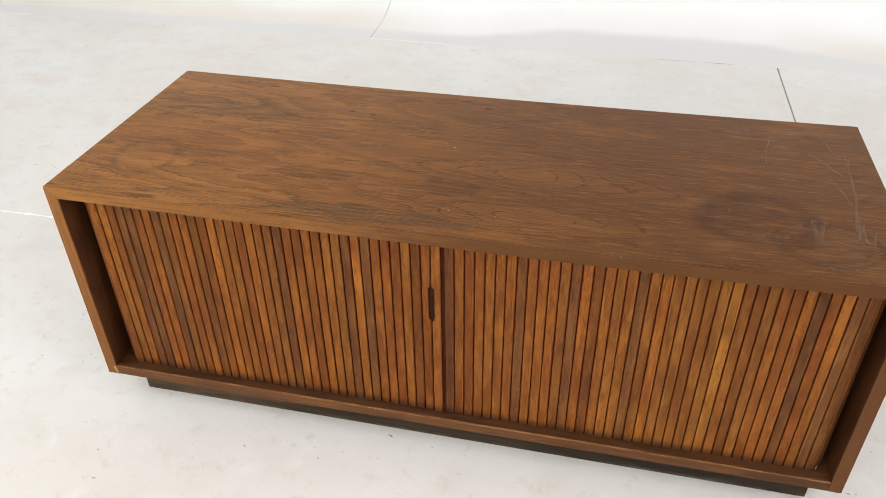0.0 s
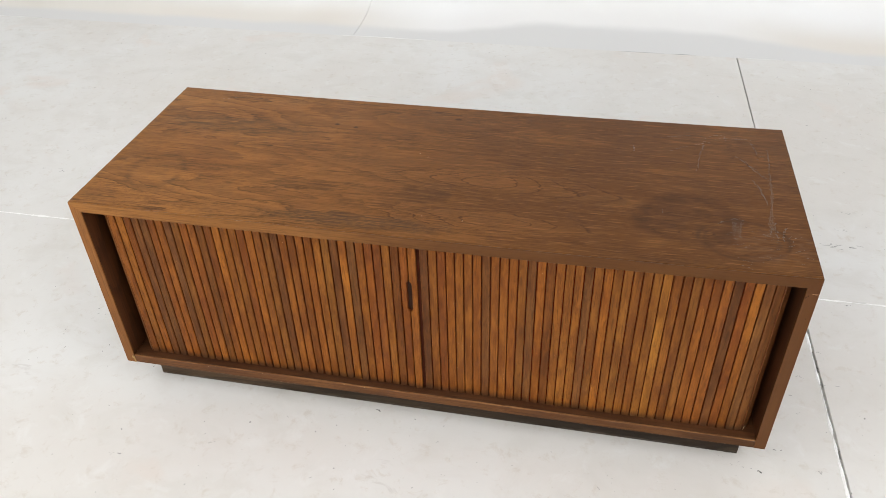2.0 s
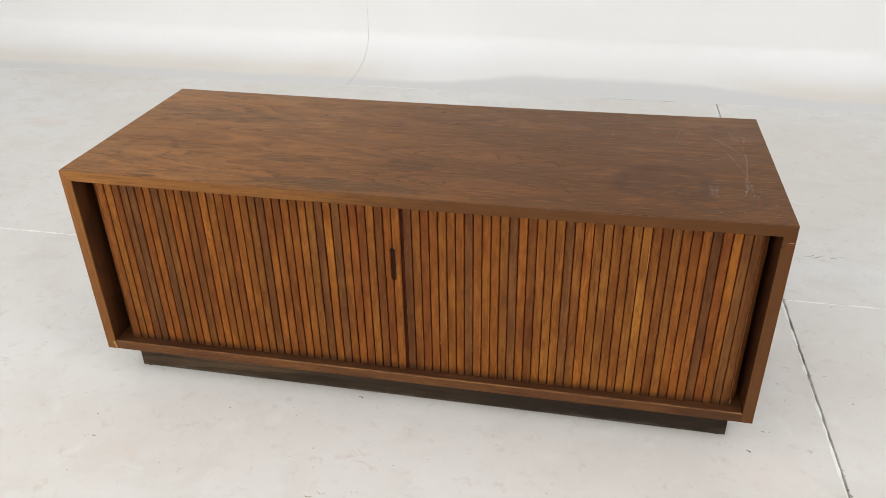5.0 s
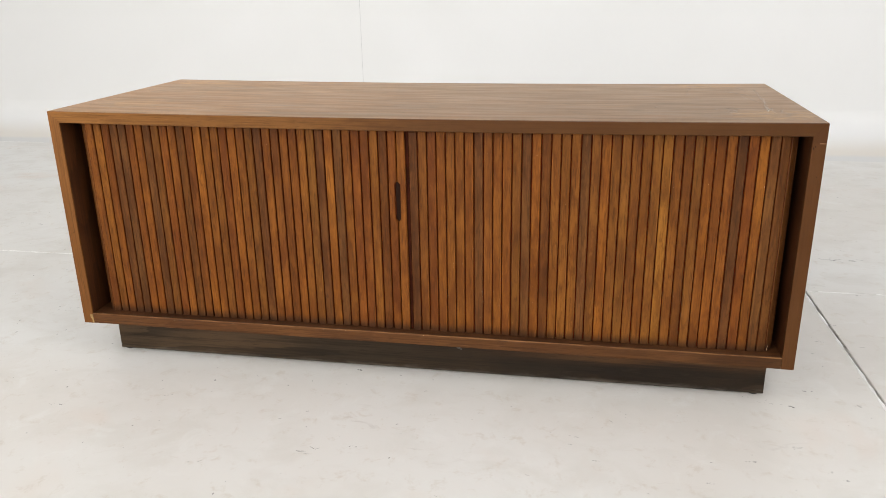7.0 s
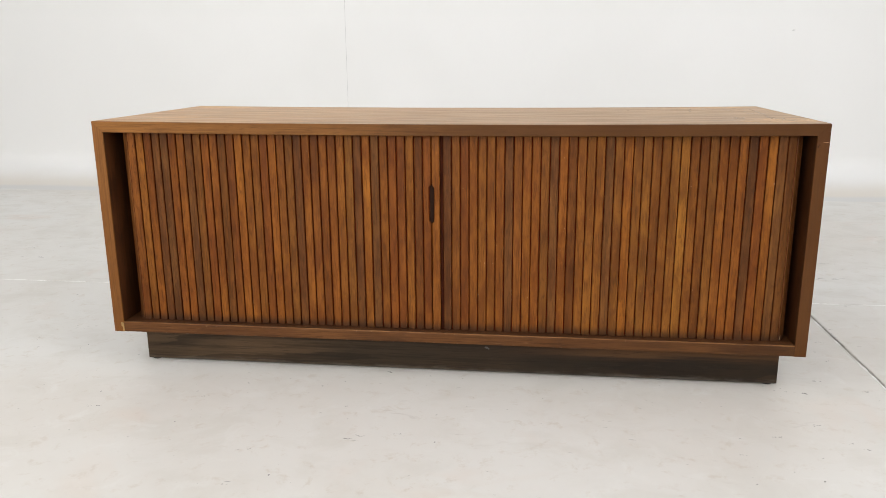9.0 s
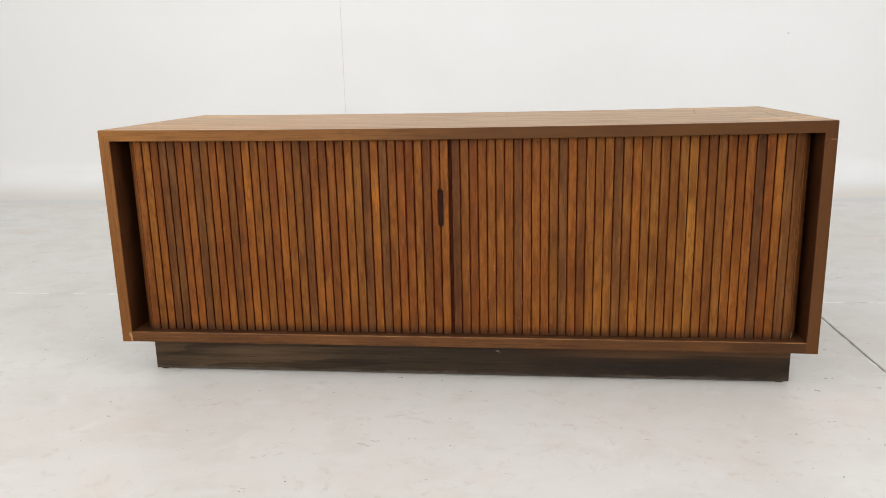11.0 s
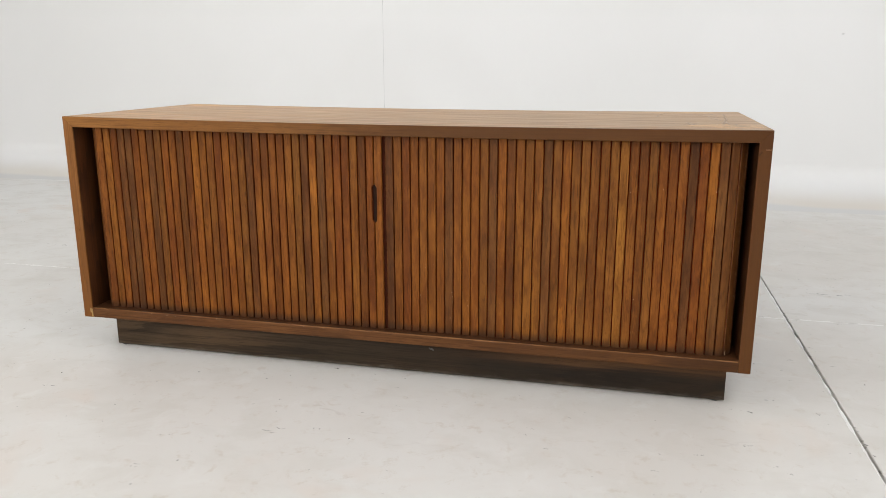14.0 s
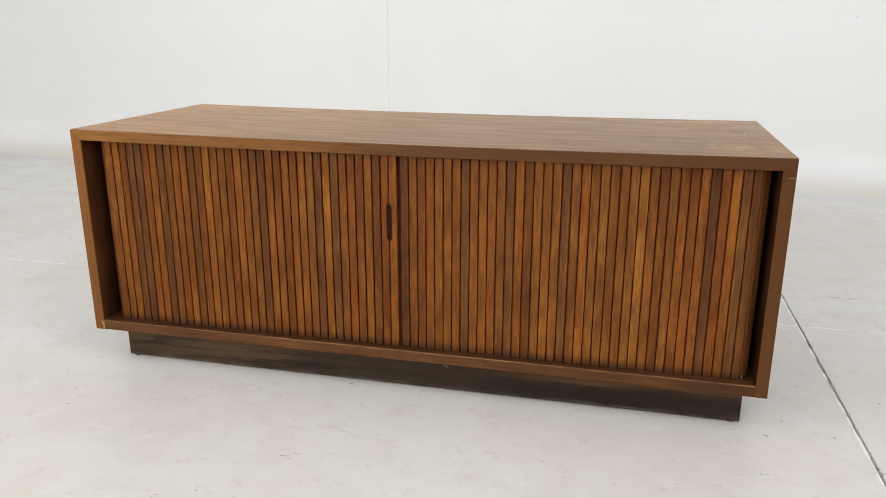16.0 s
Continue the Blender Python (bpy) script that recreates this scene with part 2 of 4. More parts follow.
def walnut_edge(name, turn, low, high, dark, stains=(), fine=1.0, corner=0.0, crest=()):
    """Edge banding: fine straight grain, darkened by handling and rubbed paler in short strokes. Each stain darkens from one x to another;
    above the corner height one end is stained all through; the crest is a rubbed upper edge, between two heights, that fades in along x."""
    m = Nodes(name)
    at = m.coords()
    ring, streak, pores, blotch, along = wood_figure(m, at, turn, 5.0)
    c = m.mix(m.span(blotch, 0.36, 0.66), low, high)
    line = m.noise(m.vec("MULTIPLY", along, (7.0, 330.0, 330.0)), 1.0, 4.0, 0.6)
    c = m.mix(m.span(line, 0.44, 0.68, 0.0, 0.5 * fine), c, dark)
    dash = m.noise(m.vec("MULTIPLY", along, (34.0, 620.0, 620.0)), 1.0, 2.0, 0.6)
    c = m.mix(m.span(dash, 0.56, 0.70, 0.0, 0.36 * fine), c, tuple(v * 0.5 for v in dark))
    rub = m.noise(m.vec("MULTIPLY", along, (20.0, 240.0, 240.0)), 1.0, 3.0, 0.65)
    c = m.mix(m.span(rub, 0.58, 0.72, 0.0, 0.35 * fine), c, tuple(v * 1.35 + 0.012 for v in high))
    hand = m.noise(m.vec("MULTIPLY", along, (5.0, 20.0, 20.0)), 1.0, 4.0, 0.6, 0.5)
    c = m.mix(m.span(hand, 0.50, 0.72, 0.0, 0.45), c, tuple(v * 0.9 for v in dark))
    x = m.node("SeparateXYZ", 0, {0: at})
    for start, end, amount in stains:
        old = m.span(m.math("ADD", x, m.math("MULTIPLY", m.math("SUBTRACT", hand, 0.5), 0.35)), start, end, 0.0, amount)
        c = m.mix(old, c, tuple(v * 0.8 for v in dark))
    if corner:
        reach = m.math("MULTIPLY", m.span(m.node("SeparateXYZ", 2, {0: at}), corner - 0.002, corner + 0.002), m.span(x, 0.0, 0.1))
        c = m.mix(m.math("MULTIPLY", reach, 0.55), c, tuple(v * 0.8 for v in dark))
    if crest:
        z0, z1, x0, x1, pale = crest
        z = m.math("ADD", m.node("SeparateXYZ", 2, {0: at}), m.math("MULTIPLY", m.math("SUBTRACT", hand, 0.5), (z1 - z0) * 2.0))
        worn = m.math("MULTIPLY", m.span(z, z0, z1), m.math("MULTIPLY", m.span(x, x0, x1), m.span(rub, 0.40, 0.62, 0.2, 0.85)))
        c = m.mix(worn, c, pale)
    height = m.math("SUBTRACT", m.math("MULTIPLY", line, 0.5), m.math("MULTIPLY", pores, 0.6))
    return m.done(c, m.span(blotch, 0.3, 0.7, 0.36, 0.5), m.bump(height, 0.25, 0.0005), 0.16)


def walnut_plinth():
    """Nearly black old walnut: broad figure, grey scuffs from feet and mops, a brown rubbed streak along one end."""
    m = Nodes("dark_walnut_plinth")
    at = m.coords()
    place = m.node("SeparateXYZ", 0, {0: at}).node
    ring, streak, pores, blotch, along = wood_figure(m, at, (0, 2, 1), 7.0)
    c = m.mix(m.span(blotch, 0.36, 0.64), (0.040, 0.026, 0.014), (0.088, 0.052, 0.026))
    c = m.mix(m.math("MULTIPLY", ring, 0.6), c, (0.012, 0.008, 0.005))
    c = m.mix(m.span(streak, 0.44, 0.66, 0.0, 0.6), c, (0.012, 0.008, 0.005))
    old = m.span(m.math("ADD", place.outputs[0], m.math("MULTIPLY", m.math("SUBTRACT", blotch, 0.5), 0.9)), -0.55, 0.35, 0.0, 0.7)
    c = m.mix(old, c, (0.010, 0.007, 0.005))
    # the brown streak wanders below the upper edge
    edge = m.math("ADD", m.math("SUBTRACT", place.outputs[2], m.math("MULTIPLY", place.outputs[0], 0.012)), m.math("MULTIPLY", m.math("SUBTRACT", streak, 0.5), 0.05))
    brown = m.math("MULTIPLY", m.span(edge, 0.034, 0.056), m.span(place.outputs[0], 0.05, 0.45, 0.0, 0.85))
    c = m.mix(brown, c, (0.098, 0.046, 0.018))
    scuff = m.noise(m.vec("MULTIPLY", m.vec("ADD", at, (1.0, 0.0, 2.0)), (16.0, 90.0, 90.0)), 1.0, 4.0, 0.65, 0.5)
    c = m.mix(m.span(scuff, 0.58, 0.74, 0.0, 0.2), c, (0.080, 0.060, 0.043))
    c = m.mix(m.span(pores, 0.56, 0.72, 0.0, 0.5), c, (0.008, 0.005, 0.004))
    foot = m.math("ADD", place.outputs[2], m.math("MULTIPLY", m.math("SUBTRACT", scuff, 0.5), 0.03))
    c = m.mix(m.span(foot, 0.012, 0.003, 0.0, 0.4), c, (0.13, 0.11, 0.09))
    height = m.math("SUBTRACT", m.math("MULTIPLY", streak, 0.5), m.math("MULTIPLY", pores, 0.6))
    return m.done(c, m.span(scuff, 0.35, 0.65, 0.42, 0.62), m.bump(height, 0.3, 0.0006), 0.16)


def walnut(name, turn, low, high, dark, seeded=False, rough=(0.36, 0.5), rings=11.0):
    """Oiled walnut with fibres along the axis turn[0]."""
    m = Nodes(name)
    seed = m.node("ObjectInfo", "Random") if seeded else 0.0
    ring, streak, pores, blotch, along = wood_figure(m, m.coords(), turn, rings, seed)
    c = m.mix(m.span(blotch, 0.32, 0.68), low, high)
    c = m.mix(m.span(streak, 0.4, 0.7, 0.0, 0.6), c, dark)
    c = m.mix(m.math("MULTIPLY", ring, 0.4), c, tuple(v * 0.6 for v in dark))
    c = m.mix(m.span(pores, 0.56, 0.74, 0.0, 0.5), c, tuple(v * 0.45 for v in dark))
    height = m.math("SUBTRACT", m.math("MULTIPLY", streak, 0.5), m.math("MULTIPLY", pores, 0.6))
    return m.done(c, m.span(blotch, 0.3, 0.7, *rough), m.bump(height, 0.25, 0.0005), 0.3)


def walnut_slat():
    """Tambour walnut: each slat has its own tone, and its own stretch of grain."""
    m = Nodes("walnut_tambour")
    info = m.node("ObjectInfo", "Random").node
    ring, streak, pores, blotch, along = wood_figure(m, m.coords(), (2, 0, 1), 9.0, info.outputs["Random"])
    up = m.span(m.node("SeparateXYZ", 2, {0: m.coords()}), 0.02, 0.41, 1.0, 0.0)
    slope = m.math("MULTIPLY", m.math("SUBTRACT", info.outputs["Alpha"], 0.5), 2.0)
    shift = m.math("ADD", 1.0, m.math("MULTIPLY", slope, m.math("SUBTRACT", up, 0.5)))
    tone = m.mix(1.0, info.outputs["Color"], m.node("CombineXYZ", 0, {0: shift, 1: shift, 2: shift}), "MULTIPLY")
    drift = m.noise(m.vec("MULTIPLY", along, (8.0, 22.0, 22.0)), 1.0, 4.0, 0.6, 0.6)
    c = m.mix(m.span(drift, 0.36, 0.64), m.mix(1.0, tone, (0.72, 0.66, 0.66), "MULTIPLY"), m.mix(1.0, tone, (1.14, 1.20, 1.2), "MULTIPLY"))
    c = m.mix(m.span(streak, 0.42, 0.72, 0.0, 0.34), c, m.mix(1.0, tone, (0.55, 0.52, 0.5), "MULTIPLY"))
    mottle = m.noise(m.vec("MULTIPLY", along, (30.0, 150.0, 60.0)), 1.0, 5.0, 0.7, 0.9)
    c = m.mix(m.span(mottle, 0.50, 0.64, 0.0, 0.72), c, m.mix(1.0, tone, (0.50, 0.46, 0.45), "MULTIPLY"))
    c = m.mix(m.span(mottle, 0.48, 0.34, 0.0, 0.5), c, m.mix(1.0, tone, (1.25, 1.35, 1.6), "MULTIPLY"))
    c = m.mix(m.math("MULTIPLY", ring, 0.32), c, m.mix(1.0, tone, (0.34, 0.3, 0.3), "MULTIPLY"))
    c = m.mix(m.span(pores, 0.54, 0.68, 0.0, 0.6), c, m.mix(1.0, tone, (0.28, 0.25, 0.25), "MULTIPLY"))
    fleck_field = m.noise(m.vec("MULTIPLY", along, (70.0, 260.0, 200.0)), 1.0, 3.0, 0.7)
    c = m.mix(m.span(fleck_field, 0.66, 0.76, 0.0, 0.55), c, m.mix(1.0, tone, (1.9, 2.3, 3.2), "MULTIPLY"))
    # red groove stain, its colour darkened for shade; arrises worn pale here and there
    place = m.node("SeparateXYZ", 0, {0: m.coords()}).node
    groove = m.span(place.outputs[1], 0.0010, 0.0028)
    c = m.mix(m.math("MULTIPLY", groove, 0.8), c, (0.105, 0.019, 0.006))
    worn_edge = m.span(m.math("ABSOLUTE", place.outputs[0]), 0.0060, 0.0074)
    patchy = m.span(m.noise(m.vec("MULTIPLY", along, (9.0, 60.0, 60.0)), 1.0, 3.0, 0.6), 0.5, 0.66, 0.0, 0.7)
    c = m.mix(m.math("MULTIPLY", m.math("MULTIPLY", worn_edge, patchy), m.math("SUBTRACT", 1.0, groove)), c, m.mix(1.0, tone, (1.7, 1.9, 2.3), "MULTIPLY"))
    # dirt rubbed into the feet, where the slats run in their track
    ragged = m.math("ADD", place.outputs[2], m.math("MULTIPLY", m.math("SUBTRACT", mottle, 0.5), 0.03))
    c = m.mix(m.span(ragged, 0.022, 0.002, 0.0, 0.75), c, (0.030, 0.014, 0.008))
    height = m.math("SUBTRACT", m.math("MULTIPLY", streak, 0.5), m.math("MULTIPLY", pores, 0.6))
    return m.done(c, m.span(blotch, 0.3, 0.7, 0.38, 0.52), m.bump(height, 0.3, 0.0006), 0.14)


def floor_paint():
    m = Nodes("white_floor_paint")
    at = m.coords()
    big = m.noise(at, 0.9, 4.0, 0.55, 0.3)
    mid = m.noise(m.vec("MULTIPLY", at, (1.0, 1.35, 1.0)), 6.5, 5.0, 0.62, 0.5)
    c = m.mix(m.span(big, 0.35, 0.65), (0.655, 0.63, 0.60), (0.71, 0.705, 0.695))
    c = m.mix(m.span(mid, 0.46, 0.70, 0.0, 0.42), c, (0.605, 0.585, 0.55))
    c = m.mix(m.span(m.noise(m.vec("ADD", at, (7.0, 3.0, 0.0)), 3.0, 3.0, 0.55, 0.6), 0.58, 0.72, 0.0, 0.4), c, (0.68, 0.595, 0.54))
    fine = m.noise(m.vec("ADD", at, (1.7, 5.1, 0.0)), 26.0, 6.0, 0.72, 0.4)
    c = m.mix(m.span(fine, 0.54, 0.70, 0.0, 0.5), c, (0.56, 0.51, 0.45))
    pale = m.noise(m.vec("ADD", at, (4.7, 0.4, 0.0)), 11.0, 5.0, 0.65, 0.6)
    c = m.mix(m.span(pale, 0.54, 0.70, 0.0, 0.35), c, (0.75, 0.75, 0.745))
    # smears, grime and fine scuffs
    smear = m.noise(m.vec("MULTIPLY", m.vec("ADD", at, (3.3, 0, 0)), (9.0, 26.0, 1.0)), 1.0, 4.0, 0.65, 0.8)
    gate = m.span(m.noise(at, 2.3, 2.0), 0.5, 0.62)
    c = m.mix(m.math("MULTIPLY", m.span(smear, 0.63, 0.74), m.math("MULTIPLY", gate, 0.3)), c, (0.42, 0.39, 0.36))
    speck = m.noise(at, 62.0, 2.0, 0.5)
    c = m.mix(m.math("MULTIPLY", m.span(speck, 0.74, 0.79), m.math("MULTIPLY", gate, 0.45)), c, (0.30, 0.27, 0.25))
    rough = m.span(mid, 0.35, 0.7, 0.30, 0.42)
    height = m.math("ADD", m.math("MULTIPLY", mid, 1.0), m.math("MULTIPLY", m.noise(at, 45.0, 3.0), 0.12))
    c = m.mix(1.0, c, (1.0, 1.0, 0.990), "MULTIPLY")
    return m.done(c, rough, m.bump(height, 0.15, 0.003), 0.36)


def wall_paint(name, low, high, rough=0.6):
    m = Nodes(name)
    at = m.coords()
    big = m.noise(at, 0.7, 3.0, 0.5, 0.4)
    c = m.mix(m.span(big, 0.35, 0.65), low, high)
    height = m.math("ADD", m.noise(at, 3.0, 2.0), m.math("MULTIPLY", m.noise(at, 160.0, 2.0), 0.03))
    return m.done(c, rough, m.bump(height, 0.12, 0.004), 0.35)


def plain(name, colour, rough=0.6, metal=0.0, vary=0.25, scale=60.0, spec=0.5):
    m = Nodes(name)
    n = m.noise(m.coords(), scale, 4.0, 0.6)
    c = m.mix(m.span(n, 0.3, 0.7), tuple(v * (1 - vary) for v in colour), tuple(min(1, v * (1 + vary)) for v in colour))
    return m.done(c, rough, m.bump(n, 0.2, 0.001), spec, metal=metal)


def rubbed(name, colour, cover, spec=0.3, rough=0.75, sheen=0.0):
    """A thin broken film, thinning out to its sides: scratches and scuffs in a finish."""
    m = Nodes(name)
    n = m.noise(m.coords(), 160.0, 4.0, 0.7)
    film = m.span(n, 0.36, 0.66, cover * 0.25, cover)
    if sheen:
        across = m.node("SeparateXYZ", 0, {0: m.node("TexCoord", "UV")})
        film = m.math("MULTIPLY", film, m.span(m.math("ABSOLUTE", m.math("SUBTRACT", across, 0.5)), 0.5, 0.1))
        m.put(m.bsdf.inputs["Sheen Weight"], sheen)
        m.put(m.bsdf.inputs["Sheen Roughness"], 0.36)
        m.put(m.bsdf.inputs["Sheen Tint"], (1.0, 0.86, 0.72, 1))
    return m.done(colour, rough, None, spec, alpha=film)


# width (half), depth, heights and thickness of the credenza's case
HALF, DEPTH, HIGH, LOW, PLY = 0.762, 0.567, 0.565, 0.084, 0.0237

TOP = walnut_top()
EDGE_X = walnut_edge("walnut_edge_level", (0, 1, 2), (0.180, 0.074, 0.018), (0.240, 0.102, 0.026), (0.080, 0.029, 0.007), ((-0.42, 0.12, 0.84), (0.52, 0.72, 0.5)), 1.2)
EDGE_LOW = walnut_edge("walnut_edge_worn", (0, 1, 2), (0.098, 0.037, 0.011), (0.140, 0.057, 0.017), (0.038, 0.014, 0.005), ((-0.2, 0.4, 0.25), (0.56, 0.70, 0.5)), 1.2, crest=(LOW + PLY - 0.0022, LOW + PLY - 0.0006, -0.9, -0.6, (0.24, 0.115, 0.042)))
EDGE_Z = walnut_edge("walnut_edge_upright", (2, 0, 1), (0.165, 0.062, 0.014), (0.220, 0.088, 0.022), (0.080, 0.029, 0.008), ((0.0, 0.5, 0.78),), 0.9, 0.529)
# side walnut kept dark: shade inside the door slot is put into its colour
SIDE = walnut("walnut_shaded", (2, 1, 0), (0.058, 0.019, 0.006), (0.092, 0.031, 0.009), (0.028, 0.010, 0.004))
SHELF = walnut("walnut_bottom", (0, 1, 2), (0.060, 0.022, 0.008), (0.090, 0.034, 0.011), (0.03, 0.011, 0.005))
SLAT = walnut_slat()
PLINTH = walnut_plinth()
CANVAS = plain("dark_red_canvas", (0.12, 0.017, 0.006), 0.9, spec=0.05)
RECESS = plain("near_black_wood", (0.020, 0.007, 0.003), 0.6, spec=0.1)
GAP_SHADE = plain("dark_red_gap", (0.045, 0.011, 0.005), 0.85, spec=0.05)
FILLER = plain("yellow_wood_filler", (0.30, 0.18, 0.062), 0.55, vary=0.2, scale=90.0)
PALE_GLUE = plain("old_glue", (0.30, 0.155, 0.07), 0.7, vary=0.4, scale=300.0)
DULL_CHIPS = plain("dull_grey_chips", (0.13, 0.12, 0.11), 0.6, 0.6, vary=0.6, scale=400.0)
PALE = plain("raw_wood_fleck", (0.56, 0.38, 0.22), 0.8)
GLIDE = plain("black_rubber", (0.02, 0.02, 0.02), 0.7)
SCRATCH = rubbed("rubbed_finish", (0.21, 0.122, 0.075), 0.44, 0.2, 0.5, 1.0)
FLOOR = floor_paint()
SEAM_LIGHT = plain("pale_seam_filler", (0.58, 0.58, 0.58), 0.8)
SEAM = plain("grey_seam_filler", (0.66, 0.65, 0.63), 0.8)
BASE = plain("raw_concrete", (0.16, 0.15, 0.14), 0.9)
CAULK = plain("white_joint_filler", (0.88, 0.875, 0.86), 0.8, vary=0.05, scale=200.0)
GRIME = rubbed("floor_grime", (0.10, 0.085, 0.07), 0.75)
SCUFF = rubbed("floor_scuff", (0.34, 0.31, 0.28), 0.5)
WALL = wall_paint("white_wall_paint", (0.80, 0.80, 0.795), (0.83, 0.83, 0.83))


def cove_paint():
    """Floor paint carried a little way up the curve to an uneven, cream edge, then wall white."""
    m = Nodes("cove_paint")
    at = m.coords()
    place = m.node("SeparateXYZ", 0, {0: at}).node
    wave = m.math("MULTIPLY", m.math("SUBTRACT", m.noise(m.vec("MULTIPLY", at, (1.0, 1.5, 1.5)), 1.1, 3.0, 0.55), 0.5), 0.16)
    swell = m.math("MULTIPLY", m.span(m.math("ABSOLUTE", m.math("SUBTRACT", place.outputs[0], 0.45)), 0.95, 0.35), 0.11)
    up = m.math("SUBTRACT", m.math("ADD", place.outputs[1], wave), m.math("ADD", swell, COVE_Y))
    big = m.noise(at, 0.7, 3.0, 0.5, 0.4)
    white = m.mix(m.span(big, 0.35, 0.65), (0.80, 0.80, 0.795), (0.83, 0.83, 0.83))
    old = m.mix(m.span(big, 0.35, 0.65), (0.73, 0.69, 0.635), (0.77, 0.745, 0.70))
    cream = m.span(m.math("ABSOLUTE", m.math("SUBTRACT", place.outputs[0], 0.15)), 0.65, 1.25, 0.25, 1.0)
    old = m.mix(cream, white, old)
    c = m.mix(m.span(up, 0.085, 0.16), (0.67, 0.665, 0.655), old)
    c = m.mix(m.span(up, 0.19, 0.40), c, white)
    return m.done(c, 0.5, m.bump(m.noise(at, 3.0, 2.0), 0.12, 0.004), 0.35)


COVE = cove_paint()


# ---- building helpers ----
def thing(name, label, category, at=(0, 0, 0), group=""):
    ob = new(name)
    ob.location = at
    return tagged(ob, label, category, group)


def finish(bm, name, material):
    bmesh.ops.recalc_face_normals(bm, faces=bm.faces)
    mesh = bpy.data.meshes.new(name)
    bm.to_mesh(mesh)
    bm.free()
    mesh.materials.append(material)
    return mesh


def part(name, bm, material, parent, label=""):
    """One mesh object under a thing or a part."""
    ob = new(name, finish(bm, name, material) if isinstance(bm, bmesh.types.BMesh) else bm)
    ob.parent = parent
    if label:
        ob["label"] = label
    return ob


def prism(outline, axis, low, high, bevel=0.0, segments=2):
    """A solid of a flat outline, drawn out along an axis; the outline holds the other two, in order."""
    bm = bmesh.new()
    rows = []
    for level in (low, high):
        row = []
        for a, b in outline:
            co = [a, b]
            co.insert(axis, level)
            row.append(bm.verts.new(co))
        rows.append(row)
    bm.faces.new(rows[0])
    bm.faces.new(rows[1])
    n = len(outline)
    for i in range(n):
        bm.faces.new((rows[0][i], rows[0][(i + 1) % n], rows[1][(i + 1) % n], rows[1][i]))
    bmesh.ops.recalc_face_normals(bm, faces=bm.faces)
    if bevel:
        bmesh.ops.bevel(bm, geom=bm.edges[:], offset=bevel, segments=segments, affect="EDGES", profile=0.5)
    return bm


def block(x0, x1, y0, y1, z0, z1, bevel=0.0, segments=2):
    return prism([(x0, y0), (x1, y0), (x1, y1), (x0, y1)], 2, z0, z1, bevel, segments)


# ---- the studio ----
SEAM_X, SEAM_W = -0.867, 0.0022
JOINT_Y = 0.642


def joint_x(y):
    """The long saw cut in the floor slants a little."""
    return 0.954 - 0.0165 * y


floor = tagged(new("floor", finish(block(ROOM_L - 0.2, ROOM_R + 0.2, ROOM_F - 0.2, WALL_Y + 0.3, -0.2, -0.02), "floor", BASE)),
               "white painted concrete studio floor with saw-cut joints", "floor", kind="structure")


def slab(x_edge, side, y0, y1):
    """One floor slab; its edge along the long saw cut is a little chipped."""
    bm = bmesh.new()
    count = max(8, int((y1 - y0) / 0.012))
    near, far = [], []
    for i in range(count + 1):
        y = y0 + (y1 - y0) * i / count
        gap = 0.0030 if y < 0.7 else 0.0019
        chip = 0.0014 * noise.noise((y * 31, side * 5.0, 0)) + 0.0040 * max(0, noise.noise((y * 90, side * 9.0, 3)) - 0.15)
        near.append((joint_x(y) + side * (gap + chip), y))
        far.append((x_edge, y))
    tops = [(bm.verts.new((x, y, 0)), bm.verts.new((x + side * 0.0015, y, 0)), bm.verts.new((fx, y, 0)), bm.verts.new((x - side * 0.0006, y, -0.018)))
            for (x, y), (fx, _) in zip(near, far)]
    for v in tops:
        v[0].co.z = -0.0013
    for a, b in zip(tops, tops[1:]):
        for i, j in ((3, 0), (0, 1), (1, 2)):
            bm.faces.new((a[i], a[j], b[j], b[i]))
    # the end faces that show in the cross joint
    for row in (tops[0], tops[-1]):
        low = bm.verts.new((row[2].co.x, row[2].co.y, -0.018))
        bm.faces.new((row[3], row[0], row[1], row[2], low))
    return bm


for side, edge in ((-1, ROOM_L), (1, ROOM_R)):
    part("slab", slab(edge, side, ROOM_F, JOINT_Y - 0.0026), FLOOR, floor)
    part("slab", slab(edge, side, JOINT_Y + 0.0026, COVE_Y), FLOOR, floor)


def crumbly_bead(x0, x1, seed, full):
    """White filler in the cross joint, proud in places and broken in others."""
    bm = bmesh.new()
    count = int((x1 - x0) / 0.006)
    rows = []
    for i in range(count + 1):
        x = x0 + (x1 - x0) * i / count
        n = noise.noise((x * 42, seed, 0))
        w = full + 0.0034 * n + 0.0022 * noise.noise((x * 130, seed, 4))
        z = 0.0014 + 0.0034 * noise.noise((x * 60, seed, 8))
        off = 0.0026 * noise.noise((x * 23, seed, 6))
        if noise.noise((x * 17, seed, 2)) + 0.5 * noise.noise((x * 71, seed, 3)) > 0.04:
            z, w = -0.0012, w * 0.6
        rows.append([bm.verts.new((x, JOINT_Y + off + k * w, z * (1 - abs(k)) - 0.0008 * abs(k))) for k in (-1, -0.4, 0.4, 1)])
    for a, b in zip(rows, rows[1:]):
        for i in range(3):
            bm.faces.new((a[i], a[i + 1], b[i + 1], b[i]))
    return bm


part("joint_filler", crumbly_bead(ROOM_L, joint_x(JOINT_Y) - 0.006, 1.7, 0.0062), CAULK, floor, "crumbling white filler in the cross joint")
